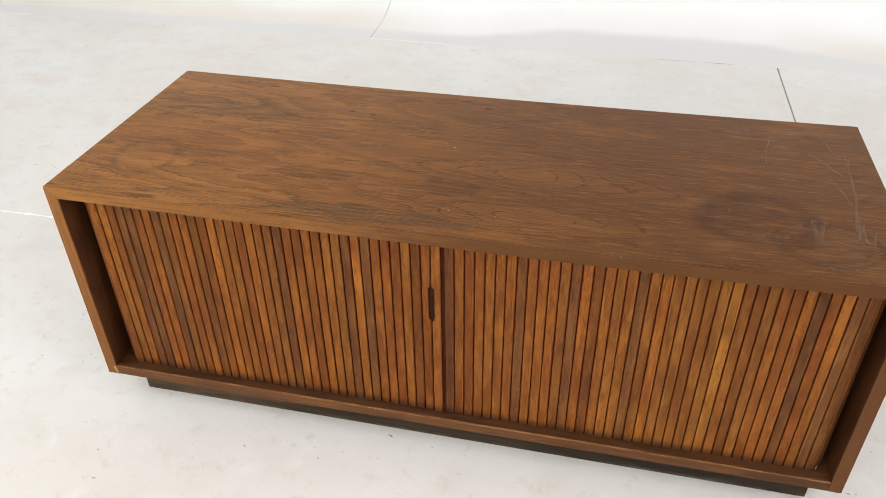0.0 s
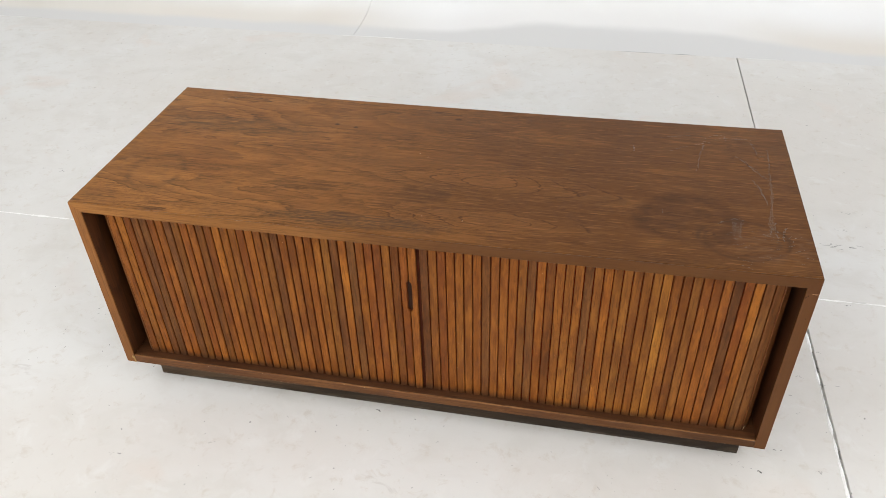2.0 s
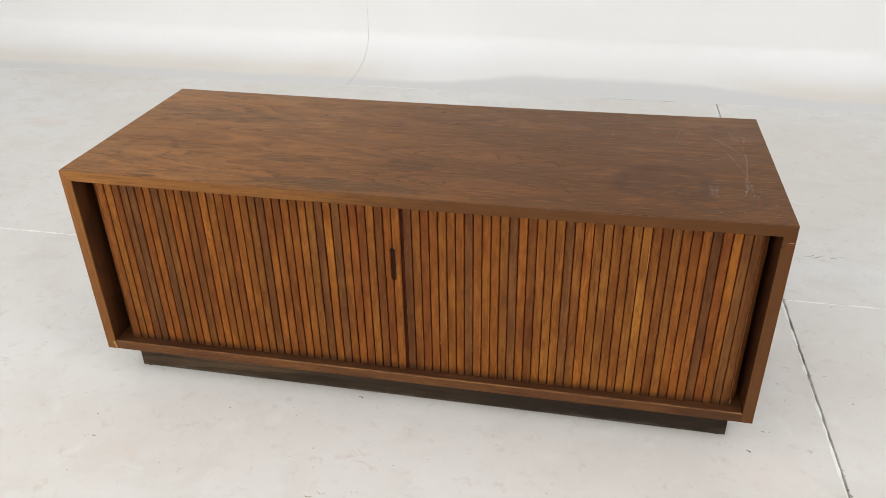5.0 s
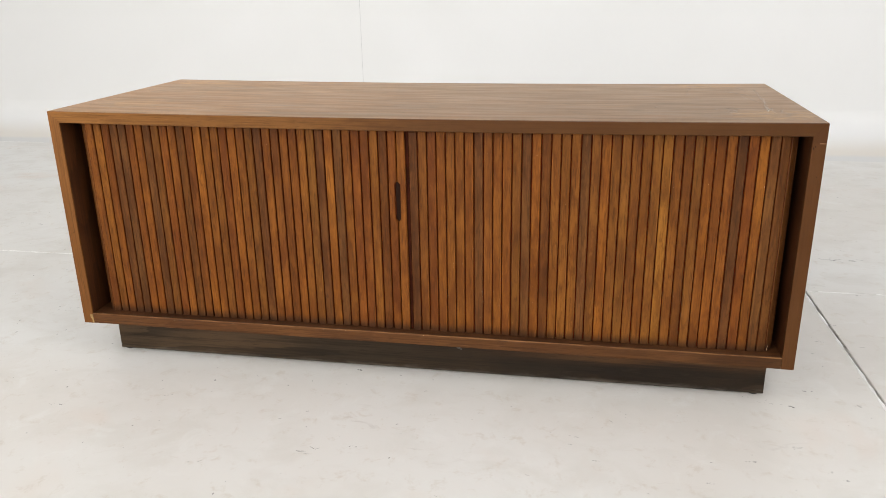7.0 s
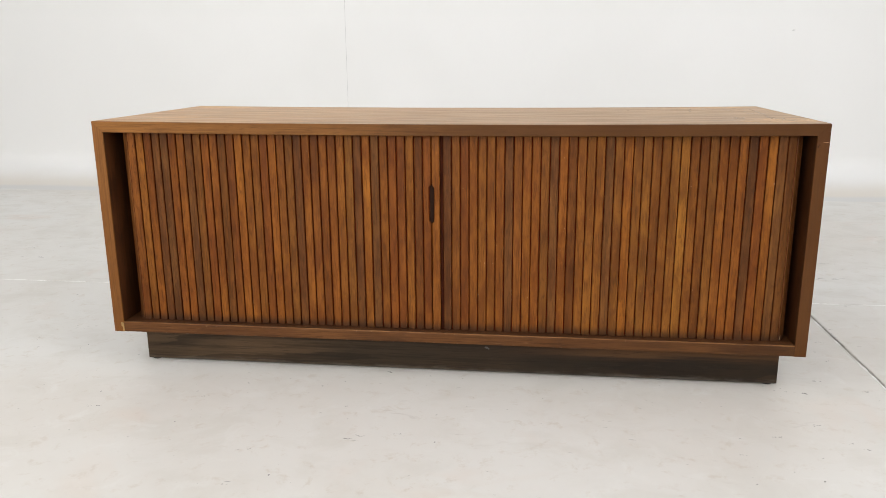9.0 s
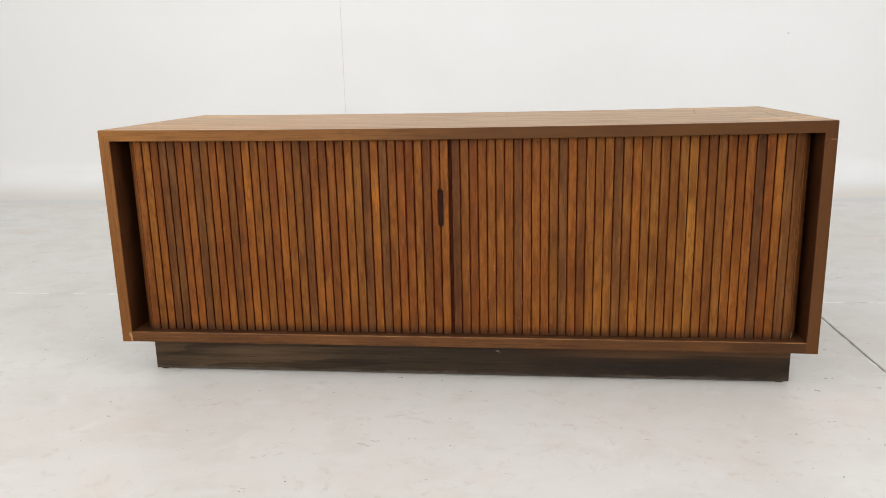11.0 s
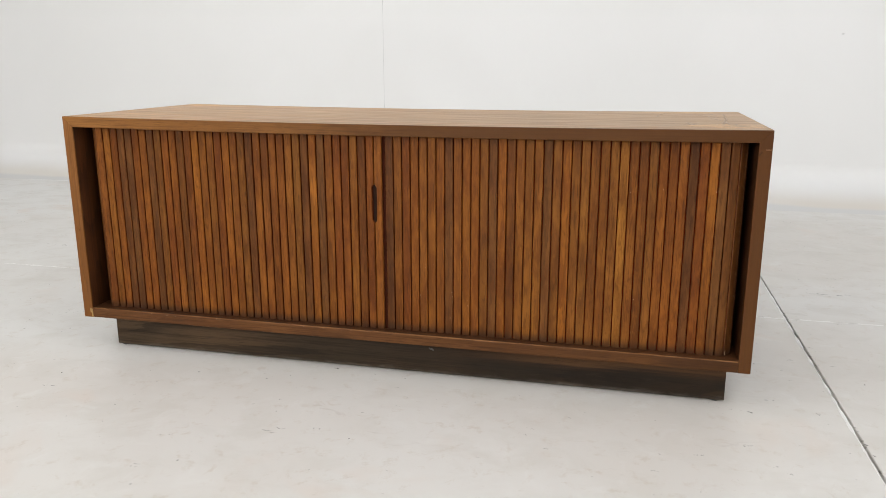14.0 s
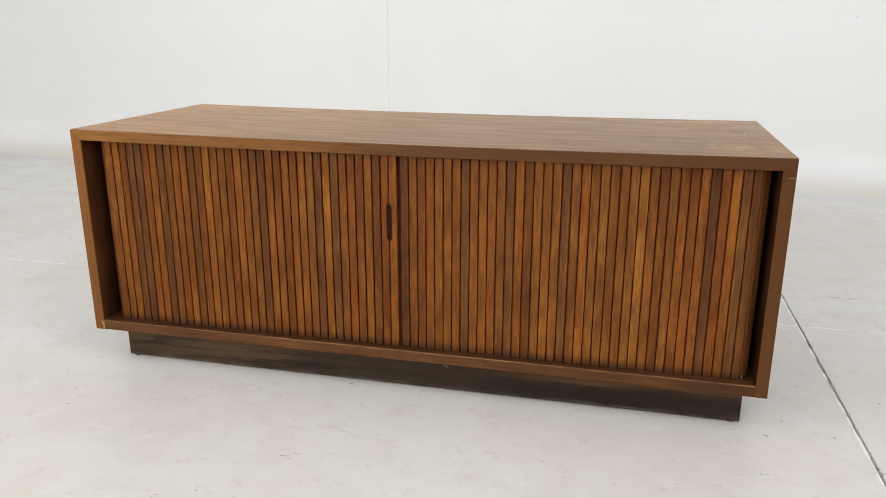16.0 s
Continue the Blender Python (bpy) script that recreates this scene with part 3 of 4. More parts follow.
part("joint_filler", crumbly_bead(joint_x(JOINT_Y) + 0.006, ROOM_R, 5.2, 0.0044), CAULK, floor, "crumbling white filler in the cross joint")


def cut_lining():
    """Paint that has run into the long saw cut, with open black stretches left."""
    bm = bmesh.new()
    rows = []
    y = ROOM_F
    while y < COVE_Y - 0.035:
        open_cut = y > 1.0 or noise.noise((y * 9.0, 3.3, 0)) + 0.4 * noise.noise((y * 41.0, 1.3, 0)) > 0.25
        z = -0.014 if open_cut else -0.0035 + 0.0015 * noise.noise((y * 40, 1, 1))
        rows.append([bm.verts.new((joint_x(y) - 0.0042, y, z + 0.0012)), bm.verts.new((joint_x(y) + 0.0042, y, z - 0.001))])
        y += 0.012
    for a, b in zip(rows, rows[1:]):
        bm.faces.new((a[0], a[1], b[1], b[0]))
    return bm


part("cut_lining", cut_lining(), plain("grey_joint_paint", (0.36, 0.345, 0.32), 0.8, vary=0.3, scale=120.0), floor, "grey paint run into the saw cut")


def lip():
    """A thin broken line of fresh white paint along one side of the saw cut."""
    bm = bmesh.new()
    rows, y = [], ROOM_F
    while y < 0.95:
        w = max(0.0002, 0.0034 + 0.0034 * noise.noise((y * 26, 7.7, 0)) + 0.0008 * noise.noise((y * 110, 2.2, 0)))
        x = joint_x(y) - 0.0040 + 0.0008 * noise.noise((y * 40, 5.0, 1))
        rows.append([bm.verts.new((x - w, y, 0.0004)), bm.verts.new((x - w * 0.3, y, 0.0016)), bm.verts.new((x + w * 0.7, y, -0.0012))])
        y += 0.009
    for a, b in zip(rows, rows[1:]):
        bm.faces.new((a[0], a[1], b[1], b[0]))
        bm.faces.new((a[1], a[2], b[2], b[1]))
    return bm


def foot_joint(x0, x1, width, height, seed):
    """A stretch of the joint where the floor meets the cove: raised paint, or an open hairline."""
    bm = bmesh.new()
    count = max(6, int((x1 - x0) / 0.02))
    rows = []
    for i in range(count + 1):
        x = x0 + (x1 - x0) * i / count
        w = width * (0.6 + 0.7 * abs(noise.noise((x * 14, seed, 0)))) * (0.3 + math.sin(math.pi * i / count))
        y = COVE_Y + 0.004 * noise.noise((x * 5, seed, 1))
        rows.append([bm.verts.new((x, y - w, 0.0006)), bm.verts.new((x, y, 0.0006 + height)), bm.verts.new((x, y + w, 0.0008))])
    for a, b in zip(rows, rows[1:]):
        for k in (0, 1):
            bm.faces.new((a[k], a[k + 1], b[k + 1], b[k]))
    return bm


for i, (x0, x1) in enumerate(((-2.9, -2.55), (-0.92, -0.45), (0.95, 1.12))):
    part("foot_joint", foot_joint(x0, x1, 0.0026, 0.001, i * 3.1), CAULK, floor)
for i, (x0, x1) in enumerate(((0.41, 0.60), (0.62, 0.74))):
    part("foot_crack", foot_joint(x0, x1, 0.002, 0.0, i * 3.1 + 40), GRIME, floor)
part("paint_lip", lip(), CAULK, floor, "broken line of white paint along the saw cut")


def flake(bm, x, y, size, angle, seed, stretch=2.2):
    """One ragged mark lying on the floor."""
    ring = []
    for i in range(11):
        a = i / 11 * math.tau
        r = size * (0.6 + 0.8 * abs(noise.noise((seed * 3.1 + math.cos(a) * 1.4, math.sin(a) * 1.4, seed))))
        u, v = r * math.cos(a) * stretch, r * math.sin(a)
        ring.append(bm.verts.new((x + u * math.cos(angle) - v * math.sin(angle), y + u * math.sin(angle) + v * math.cos(angle), 0.0006)))
    bm.faces.new(ring)


GRIME_SPOTS = ((-0.698, -0.213, 7), (0.340, -0.197, 3), (0.658, -0.20, 6), (-0.12, 0.025, 6), (0.895, 0.32, 4), (0.901, 0.029, 5), (0.87, 0.254, 3),
               (0.773, 0.009, 6), (0.81, 0.075, 5), (0.805, -0.234, 4), (-0.055, -0.265, 4), (-0.311, -0.474, 4), (-0.313, -0.353, 3), (0.578, -0.275, 4))
GRIME_SPOTS += ((0.749, -0.143, 4), (-0.424, -0.069, 4), (-0.492, -0.142, 4), (0.043, -0.043, 3), (0.354, -0.17, 3), (0.385, -0.241, 3), (1.121, 1.679, 4),
                (1.294, 1.635, 4), (1.069, 0.628, 4), (-1.213, 2.016, 4), (-1.122, 1.856, 4), (-1.91, 2.262, 6), (-1.375, 0.884, 4), (-2.042, 1.246, 5))
GRIME_SPOTS += ((0.812, 0.28, 3), (0.878, 0.195, 3), (0.951, 0.42, 5), (0.950, 0.36, 5), (0.952, 0.30, 5))
SCUFF_SPOTS = ((-1.596, 0.92, 16), (-1.57, 1.08, 10), (-1.68, 1.045, 12), (-1.77, 2.137, 9), (1.09, 0.903, 16), (1.123, 0.909, 16), (1.157, 1.095, 9),
               (1.114, 0.993, 6), (0.728, 0.016, 6), (-0.128, -0.291, 9), (0.172, 0.06, 5), (-0.98, 0.246, 9))
bm = bmesh.new()
cluster = random.Random(9)
for i, (x, y, size) in enumerate(GRIME_SPOTS):
    for k in range(5):
        reach = size * 0.0011
        flake(bm, x + cluster.gauss(0, reach), y + cluster.gauss(0, reach * 0.5), size * cluster.uniform(0.00012, 0.00042), cluster.uniform(-0.7, 0.7), i * 7.3 + k, cluster.uniform(1.0, 2.6))
rng = random.Random(4)
for i in range(900):
    flake(bm, rng.uniform(-2.4, 2.2), rng.uniform(-0.9, 2.2), 0.0006 + 0.0014 * rng.random() ** 3, rng.uniform(0, 3.1), i * 0.77 + 31, rng.uniform(1.0, 2.6))
for i in range(46):
    flake(bm, rng.uniform(-1.9, 1.7), rng.uniform(-0.8, 0.4), rng.uniform(0.0012, 0.0026), rng.uniform(0, 3.1), i * 1.7 + 11, rng.uniform(1.0, 2.2))
for i in range(34):
    y = rng.uniform(-0.9, 0.9)
    flake(bm, joint_x(y) + rng.gauss(0.001, 0.0028), y, rng.uniform(0.0012, 0.003), 1.57 + rng.gauss(0, 0.3), i * 2.1 + 5, rng.uniform(1.2, 3.0))
tagged(part("grime_marks", bm, GRIME, floor, "small dark chips and grime on the white paint"), kind="stuff")
bm = bmesh.new()
for i, (x, y, size) in enumerate(SCUFF_SPOTS):
    for k in range(6):
        reach = size * 0.0016
        flake(bm, x + cluster.gauss(0, reach), y + cluster.gauss(0, reach * 0.4), size * cluster.uniform(0.00006, 0.0002), 0.2 + cluster.gauss(0, 0.35), i * 3.3 + k, cluster.uniform(2.0, 6.0))
for i in range(420):
    flake(bm, rng.uniform(-2.4, 2.2), rng.uniform(-0.9, 2.2), 0.0005 + 0.0012 * rng.random() ** 2, rng.gauss(0.1, 0.5), i * 0.9 + 70, rng.uniform(2, 6))
tagged(part("scuff_marks", bm, SCUFF, floor, "grey scuffs rubbed into the white paint"), kind="stuff")


def cove_line(back=0.0, count=96):
    """The profile of the cove, flat at its foot and tight at its head, or one set back from it."""
    line = []
    for i in range(count + 1):
        a = i / count * math.pi / 2
        s, c = math.sin(a), math.cos(a)
        line.append((COVE_Y + (COVE_L + back) * s ** (2 / 3.08), COVE_R - (COVE_R + back) * c))
    return line


def cove_mesh(x0, x1):
    return prism(cove_line() + cove_line(0.05)[::-1], 0, x0, x1)


wall_back = tagged(new("wall_back"), "white painted studio back wall with a hairline upright seam", "wall", kind="structure")
cove = tagged(new("cove"), "curved white plaster cove between floor and back wall", "cove", kind="structure")
for x0, x1 in ((ROOM_L - 0.1, SEAM_X - SEAM_W / 2), (SEAM_X + SEAM_W / 2, ROOM_R + 0.1)):
    part("wall_panel", block(x0, x1, WALL_Y, WALL_Y + 0.05, COVE_R, ROOM_H), WALL, wall_back)
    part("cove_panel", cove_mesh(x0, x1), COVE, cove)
part("seam_filler", block(SEAM_X - SEAM_W / 2, SEAM_X + SEAM_W / 2, WALL_Y + 0.0012, WALL_Y + 0.02, COVE_R, ROOM_H), SEAM_LIGHT, wall_back)
part("seam_filler", prism(cove_line(0.006, 48) + cove_line(0.02, 48)[::-1], 0, SEAM_X - SEAM_W / 2, SEAM_X + SEAM_W / 2), SEAM, cove)
for name, box in (("wall_left", (ROOM_L - 0.12, ROOM_L, ROOM_F, WALL_Y, -0.02, ROOM_H)), ("wall_right", (ROOM_R, ROOM_R + 0.12, ROOM_F, WALL_Y, -0.02, ROOM_H)),
                  ("wall_front", (ROOM_L, ROOM_R, ROOM_F - 0.12, ROOM_F, -0.02, ROOM_H))):
    tagged(new(name, finish(block(*box), name, WALL)), "plain white painted studio wall", "wall", kind="structure")
tagged(new("ceiling", finish(block(ROOM_L - 0.12, ROOM_R + 0.12, ROOM_F - 0.12, WALL_Y + 0.1, ROOM_H, ROOM_H + 0.1), "ceiling", WALL)),
       "plain white painted studio ceiling", "ceiling", kind="structure")

bm = bmesh.new()
fleck_ring = [bm.verts.new((1.4635 + 0.007 * math.cos(a) * (1 + 0.4 * math.sin(2 * a)), WALL_Y - 0.0012, 0.798 + 0.0045 * math.sin(a))) for a in (i / 9 * math.tau for i in range(9))]
bm.faces.new(fleck_ring)
part("scuff_mark", bm, SCUFF, wall_back)

# ---- the credenza ----
INNER = HALF - PLY
BAND = 0.004
FACE_Y = 0.022
PITCH = 0.01875


def top_z(x, y):
    """The old top has sunk a little between the sides, and leans towards the back."""
    u, v = x / HALF, min(1.0, max(0.0, y / DEPTH))
    return HIGH - 0.0045 * (1 - u * u) - 0.0047 * v


def sunk(bm, level=HIGH):
    """Bend a level board so that it follows the sunken top."""
    for vert in bm.verts:
        vert.co.z += top_z(vert.co.x, vert.co.y) - level
    return bm


def board(x0, x1, y0, y1, z0, z1, count, bevel):
    """A board sliced across its length, with its long edges rounded."""
    c = bevel
    ring = [(y0 + c, z0), (y0 + 0.3 * c, z0 + 0.3 * c), (y0, z0 + c), (y0, z1 - c), (y0 + 0.3 * c, z1 - 0.3 * c), (y0 + c, z1),
            (y1 - c, z1), (y1 - 0.3 * c, z1 - 0.3 * c), (y1, z1 - c), (y1, z0 + c), (y1 - 0.3 * c, z0 + 0.3 * c), (y1 - c, z0)]
    bm = bmesh.new()
    rows = [[bm.verts.new((x0 + (x1 - x0) * i / count, y, z)) for y, z in ring] for i in range(count + 1)]
    n = len(ring)
    for lo, hi in zip(rows, rows[1:]):
        for i in range(n):
            bm.faces.new((lo[i], lo[(i + 1) % n], hi[(i + 1) % n], hi[i]))
    bm.faces.new(rows[0])
    bm.faces.new(rows[-1])
    return bm


credenza = thing("credenza", "low walnut credenza with two closed tambour doors on a recessed plinth", "credenza")

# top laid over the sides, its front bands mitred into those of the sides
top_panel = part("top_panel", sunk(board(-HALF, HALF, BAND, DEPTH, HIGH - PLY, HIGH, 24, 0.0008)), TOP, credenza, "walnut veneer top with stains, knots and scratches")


def top_band():
    bm = board(-HALF, HALF, 0, BAND + 0.0002, HIGH - PLY, HIGH - 0.0002, 24, 0.0013)
    for vert in bm.verts:
        if abs(vert.co.x) > HALF - 0.001:
            vert.co.x += (HIGH - vert.co.z) * (-1 if vert.co.x > 0 else 1)
    return sunk(bm)


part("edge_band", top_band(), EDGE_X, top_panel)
for side in (-1, 1):
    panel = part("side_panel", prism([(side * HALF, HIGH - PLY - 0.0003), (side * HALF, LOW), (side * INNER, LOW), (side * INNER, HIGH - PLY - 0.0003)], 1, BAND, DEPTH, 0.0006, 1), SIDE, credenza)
    for vert in panel.data.vertices:
        if vert.co.z > 0.4:
            vert.co.z += top_z(vert.co.x, vert.co.y) - HIGH
    mitred = [(side * (HALF - 0.0003), HIGH - 0.0008), (side * HALF, HIGH - 0.0012), (side * HALF, LOW), (side * INNER, LOW), (side * INNER, HIGH - PLY - 0.0003)]
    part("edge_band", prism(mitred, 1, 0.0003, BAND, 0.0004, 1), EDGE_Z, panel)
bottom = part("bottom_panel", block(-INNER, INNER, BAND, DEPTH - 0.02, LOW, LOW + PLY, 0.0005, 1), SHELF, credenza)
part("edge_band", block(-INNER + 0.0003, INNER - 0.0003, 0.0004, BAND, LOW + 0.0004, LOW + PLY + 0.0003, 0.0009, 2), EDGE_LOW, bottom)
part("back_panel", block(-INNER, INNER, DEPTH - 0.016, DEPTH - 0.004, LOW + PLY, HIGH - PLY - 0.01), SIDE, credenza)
part("wood_filler", prism([(-INNER - 0.0032, LOW + 0.0005), (-INNER + 0.0008, LOW + 0.0005), (-INNER + 0.0002, LOW + 0.021), (-INNER - 0.0062, LOW + 0.0225), (-INNER - 0.006, LOW + 0.014), (-INNER - 0.0025, LOW + 0.011)], 1, -0.0006, 0.003),
     FILLER, credenza, "yellow wood filler in the corner joint")

# recessed plinth on small glides
PL_L, PL_R, PL_Y = -0.7100, 0.7230, 0.0455
plinth = part("plinth", block(PL_L, PL_R, PL_Y, PL_Y + 0.0175, 0.0035, LOW, 0.0007, 1), PLINTH, credenza, "dark stained walnut plinth, scuffed along the foot")
for x0, x1 in ((PL_L, PL_L + 0.0175), (PL_R - 0.0175, PL_R)):
    part("side_board", block(x0, x1, PL_Y + 0.0177, 0.52, 0.0035, LOW), PLINTH, plinth)
part("rear_board", block(PL_L + 0.0177, PL_R - 0.0177, 0.50, 0.52, 0.0035, LOW), PLINTH, plinth)
for x in (PL_L + 0.016, PL_R - 0.018):
    for y in (PL_Y + 0.0135, 0.51):
        part("glide", prism([(x + 0.011 * math.cos(a), y + 0.011 * math.sin(a)) for a in (i / 10 * math.tau for i in range(10))], 2, 0.0, 0.0035), GLIDE, plinth)
# a ragged hole in the plinth, with dull chips around it
burr = bmesh.new()
for i, (dx, dz, size) in enumerate(((0.0, 0.0, 0.0042), (0.004, -0.0022, 0.0026), (-0.0035, 0.0018, 0.0022))):
    ring = [burr.verts.new((0.096 + dx + size * (0.65 + 0.7 * abs(noise.noise((i * 3.1 + math.cos(a), math.sin(a), 1.0)))) * math.cos(a), PL_Y - 0.0004 - 0.0003 * i,
                            0.0605 + dz + 0.6 * size * math.sin(a))) for a in (k / 9 * math.tau for k in range(9))]
    burr.faces.new(ring)
part("plinth_hole", burr, DULL_CHIPS, plinth, "ragged hole with dull grey chips")

# tambour slats: the tone at the head and at the foot of each, 0 dark to 9 pale, and its cast
# (d plain, r red, p purple-brown, o olive, y yellow)
LEFT = ("5743354355525756565435464653836545256", "5653356365635875465536646673746547346")
LEFT_CAST = "rddpprdpordordddrddopdrdddopdpdrrdorr"
RIGHT = ("24465653665537366735756466755354615743", "25465663667446367755876687864666734744")
RIGHT_CAST = "pdrddddprddopdodoopodoooooyoooddrprdpo"


def slat_mesh(width, thick, height, cham):
    h = width / 2
    outline = [(-h, thick), (-h, cham), (-h + cham * 0.35, cham * 0.35), (-h + cham, 0), (h - cham, 0), (h - cham * 0.35, cham * 0.35), (h, cham), (h, thick)]
    return finish(prism(outline, 2, 0, height), "slat", SLAT)


SLAT_Z, SLAT_H = LOW + PLY + 0.0008, HIGH - PLY - (LOW + PLY) - 0.0012
slat_shared = slat_mesh(PITCH - 0.0027, 0.0072, SLAT_H, 0.0018)
CAST = {"d": (1.0, 1.0, 1.0), "r": (1.0, 0.95, 1.0), "p": (0.89, 1.05, 1.6), "o": (0.97, 1.05, 1.15), "y": (1.06, 1.16, 1.2)}


def tone_value(step):
    return 0.084 + 0.0194 * step


def put_slat(door, x, y, head, foot, cast, turn=0.0, mesh=None):
    """One slat; the alpha of its colour tells how its foot differs from its head."""
    ob = part("slat", mesh or slat_shared, None, door)
    ob.location, ob.rotation_euler = (x, y, SLAT_Z), (0, 0, turn)
    mean = (head + foot) / 2
    level = tone_value(mean) * (1 + 0.05 * math.sin(x * 913.0))
    red = 1 + 0.04 * math.sin(x * 577.0)
    warm = CAST[cast]
    ob.color = (level * red * warm[0], level * (0.270 + 0.0080 * mean) * warm[1], level * 0.045 / red * warm[2],
                min(1.0, max(0.0, 0.5 + 0.5 * (tone_value(foot) - tone_value(head)) / tone_value(mean))))
    return ob


def bend(door, side, x_end, tones, angles):
    """The last slats turn the corner and run back into the case."""
    step, x, y, turn = PITCH, x_end, FACE_Y, 0.0
    for tone, angle in zip(tones, angles):
        turn = radians(angle)
        dx, dy = math.cos(turn) * step, math.sin(turn) * step
        put_slat(door, x + side * dx / 2, y + dy / 2, tone, tone, "p", side * turn)
        x, y = x + side * dx, y + dy


LEFT_END, RIGHT_START = -0.697, 0.0018
RIGHT_PITCH = 0.01868
LEAD_R = LEFT_END + PITCH * len(LEFT_CAST)
left_door = part("tambour_door", prism([(LEFT_END + 0.002, FACE_Y + 0.0074), (LEAD_R - 0.004, FACE_Y + 0.0074), (LEAD_R - 0.004, FACE_Y + 0.0086), (LEFT_END + 0.002, FACE_Y + 0.0086)], 2, SLAT_Z, SLAT_Z + SLAT_H), CANVAS, credenza,
                 "closed tambour door of vertical walnut slats")
right_door = part("tambour_door", prism([(RIGHT_START, FACE_Y + 0.0074), (0.690, FACE_Y + 0.0074), (0.690, FACE_Y + 0.0086), (RIGHT_START, FACE_Y + 0.0086)], 2, SLAT_Z, SLAT_Z + SLAT_H), CANVAS, credenza,
                  "closed tambour door of vertical walnut slats")
slat_close = slat_mesh(RIGHT_PITCH - 0.0023, 0.0072, SLAT_H, 0.0016)

# the meeting slat stands proud; the finger pull is cut into its edge and the slat beside it
PULL_LOW, PULL_HIGH, PULL_HALF = 0.348 - SLAT_Z, 0.432 - SLAT_Z, 0.0045


def notched_slat(width, thick, depth_front, cut_side):
    """A slat with a long octagonal notch in one edge; the body is three prisms along z."""
    h = width / 2
    bm = bmesh.new()
    stations = [0.0, PULL_LOW, PULL_LOW + 0.006, PULL_HIGH - 0.006, PULL_HIGH, SLAT_H]
    cuts = [0.0, 0.0, PULL_HALF, PULL_HALF, 0.0, 0.0]
    c = 0.0018
    rows = []
    for z, cut in zip(stations, cuts):
        a, b = (-h, h - cut) if cut_side > 0 else (-h + cut, h)
        rows.append([bm.verts.new(p) for p in ((a, thick, z), (a, depth_front + c, z), (a + c, depth_front, z), (b - c, depth_front, z), (b, depth_front + c, z), (b, thick, z))])
    for lo, hi in zip(rows, rows[1:]):
        for i in range(6):
            j = (i + 1) % 6
            bm.faces.new((lo[i], lo[j], hi[j], hi[i]))
    bm.faces.new(rows[0])
    bm.faces.new(rows[-1])
    return finish(bm, "slat", SLAT)


last = len(LEFT_CAST) - 1
for i, (head, foot, cast) in enumerate(zip(*LEFT, LEFT_CAST)):
    mesh = None
    if i == last:
        mesh = notched_slat(PITCH - 0.0024, 0.0072, -0.0035, -1)
    elif i == last - 1:
        mesh = notched_slat(PITCH - 0.0024, 0.0072, -0.0005, 1)
    put_slat(left_door, LEFT_END + PITCH * (i + 0.5), FACE_Y, int(head), int(foot), cast, 0.0, mesh)
# low tones put the shade of the turn into these slats' colour
bend(left_door, -1, LEFT_END, (3, 1, 1, 1, 1, 1), (40, 72, 88, 90, 90, 90))
LEAD_L = LEAD_R - PITCH
# near-black lining: the shade inside the pull is put into its colour
part("pull_lining", block(LEAD_L - PULL_HALF, LEAD_L + PULL_HALF, FACE_Y + 0.0050, FACE_Y + 0.0058, SLAT_Z + PULL_LOW, SLAT_Z + PULL_HIGH), RECESS, left_door, "recess of the finger pull, its shade coloured near black")
# strip coloured like the shade in the gap between the doors
part("gap_shade", block(LEAD_R - 0.0008, RIGHT_START + 0.0002, FACE_Y + 0.0045, FACE_Y + 0.0070, SLAT_Z, SLAT_Z + SLAT_H, 0.0006, 1), GAP_SHADE, left_door, "dark red-brown strip for the shaded gap between the doors")
flat = len(RIGHT_CAST) - 1
for i, (head, foot, cast) in enumerate(zip(*RIGHT, RIGHT_CAST)):
    if i < flat:
        put_slat(right_door, RIGHT_START + RIGHT_PITCH * (i + 0.5), FACE_Y, int(head), int(foot), cast, mesh=slat_close)
# here too the dark tones carry the shade beside the upright
bend(right_door, 1, RIGHT_START + RIGHT_PITCH * flat, (4, 2, 1, 1, 1, 1), (13, 46, 76, 90, 90, 90))


# scratches rubbed into the top
def scratch(bm, x0, y0, x1, y1, sag=0.0, width=0.0022):
    """A thin tapering strip with a bow of sag metres; u runs across it."""
    along = Vector((x1 - x0, y1 - y0, 0))
    across = Vector((-along.y, along.x, 0)).normalized()
    uv = bm.loops.layers.uv.verify()
    rows = []
    for i in range(13):
        u = i / 12
        mid = Vector((x0, y0, 0)) + along * u + across * (sag * 4 * u * (1 - u) + 0.0022 * noise.noise((u * 6, x0 * 40, y0 * 40)))
        w = 2.4 * width * (0.25 + 0.75 * math.sin(math.pi * min(1, u * 0.9 + 0.05))) * (0.7 + 0.6 * noise.noise((u * 9, x1 * 30, 2)))
        mid.z = top_z(mid.x, mid.y) + 0.0003
        rows.append([bm.verts.new(mid - across * w), bm.verts.new(mid + across * w)])
    for a, b in zip(rows, rows[1:]):
        face = bm.faces.new((a[0], a[1], b[1], b[0]))
        for loop, co in zip(face.loops, ((0, 0), (1, 0), (1, 1), (0, 1))):
            loop[uv].uv = co


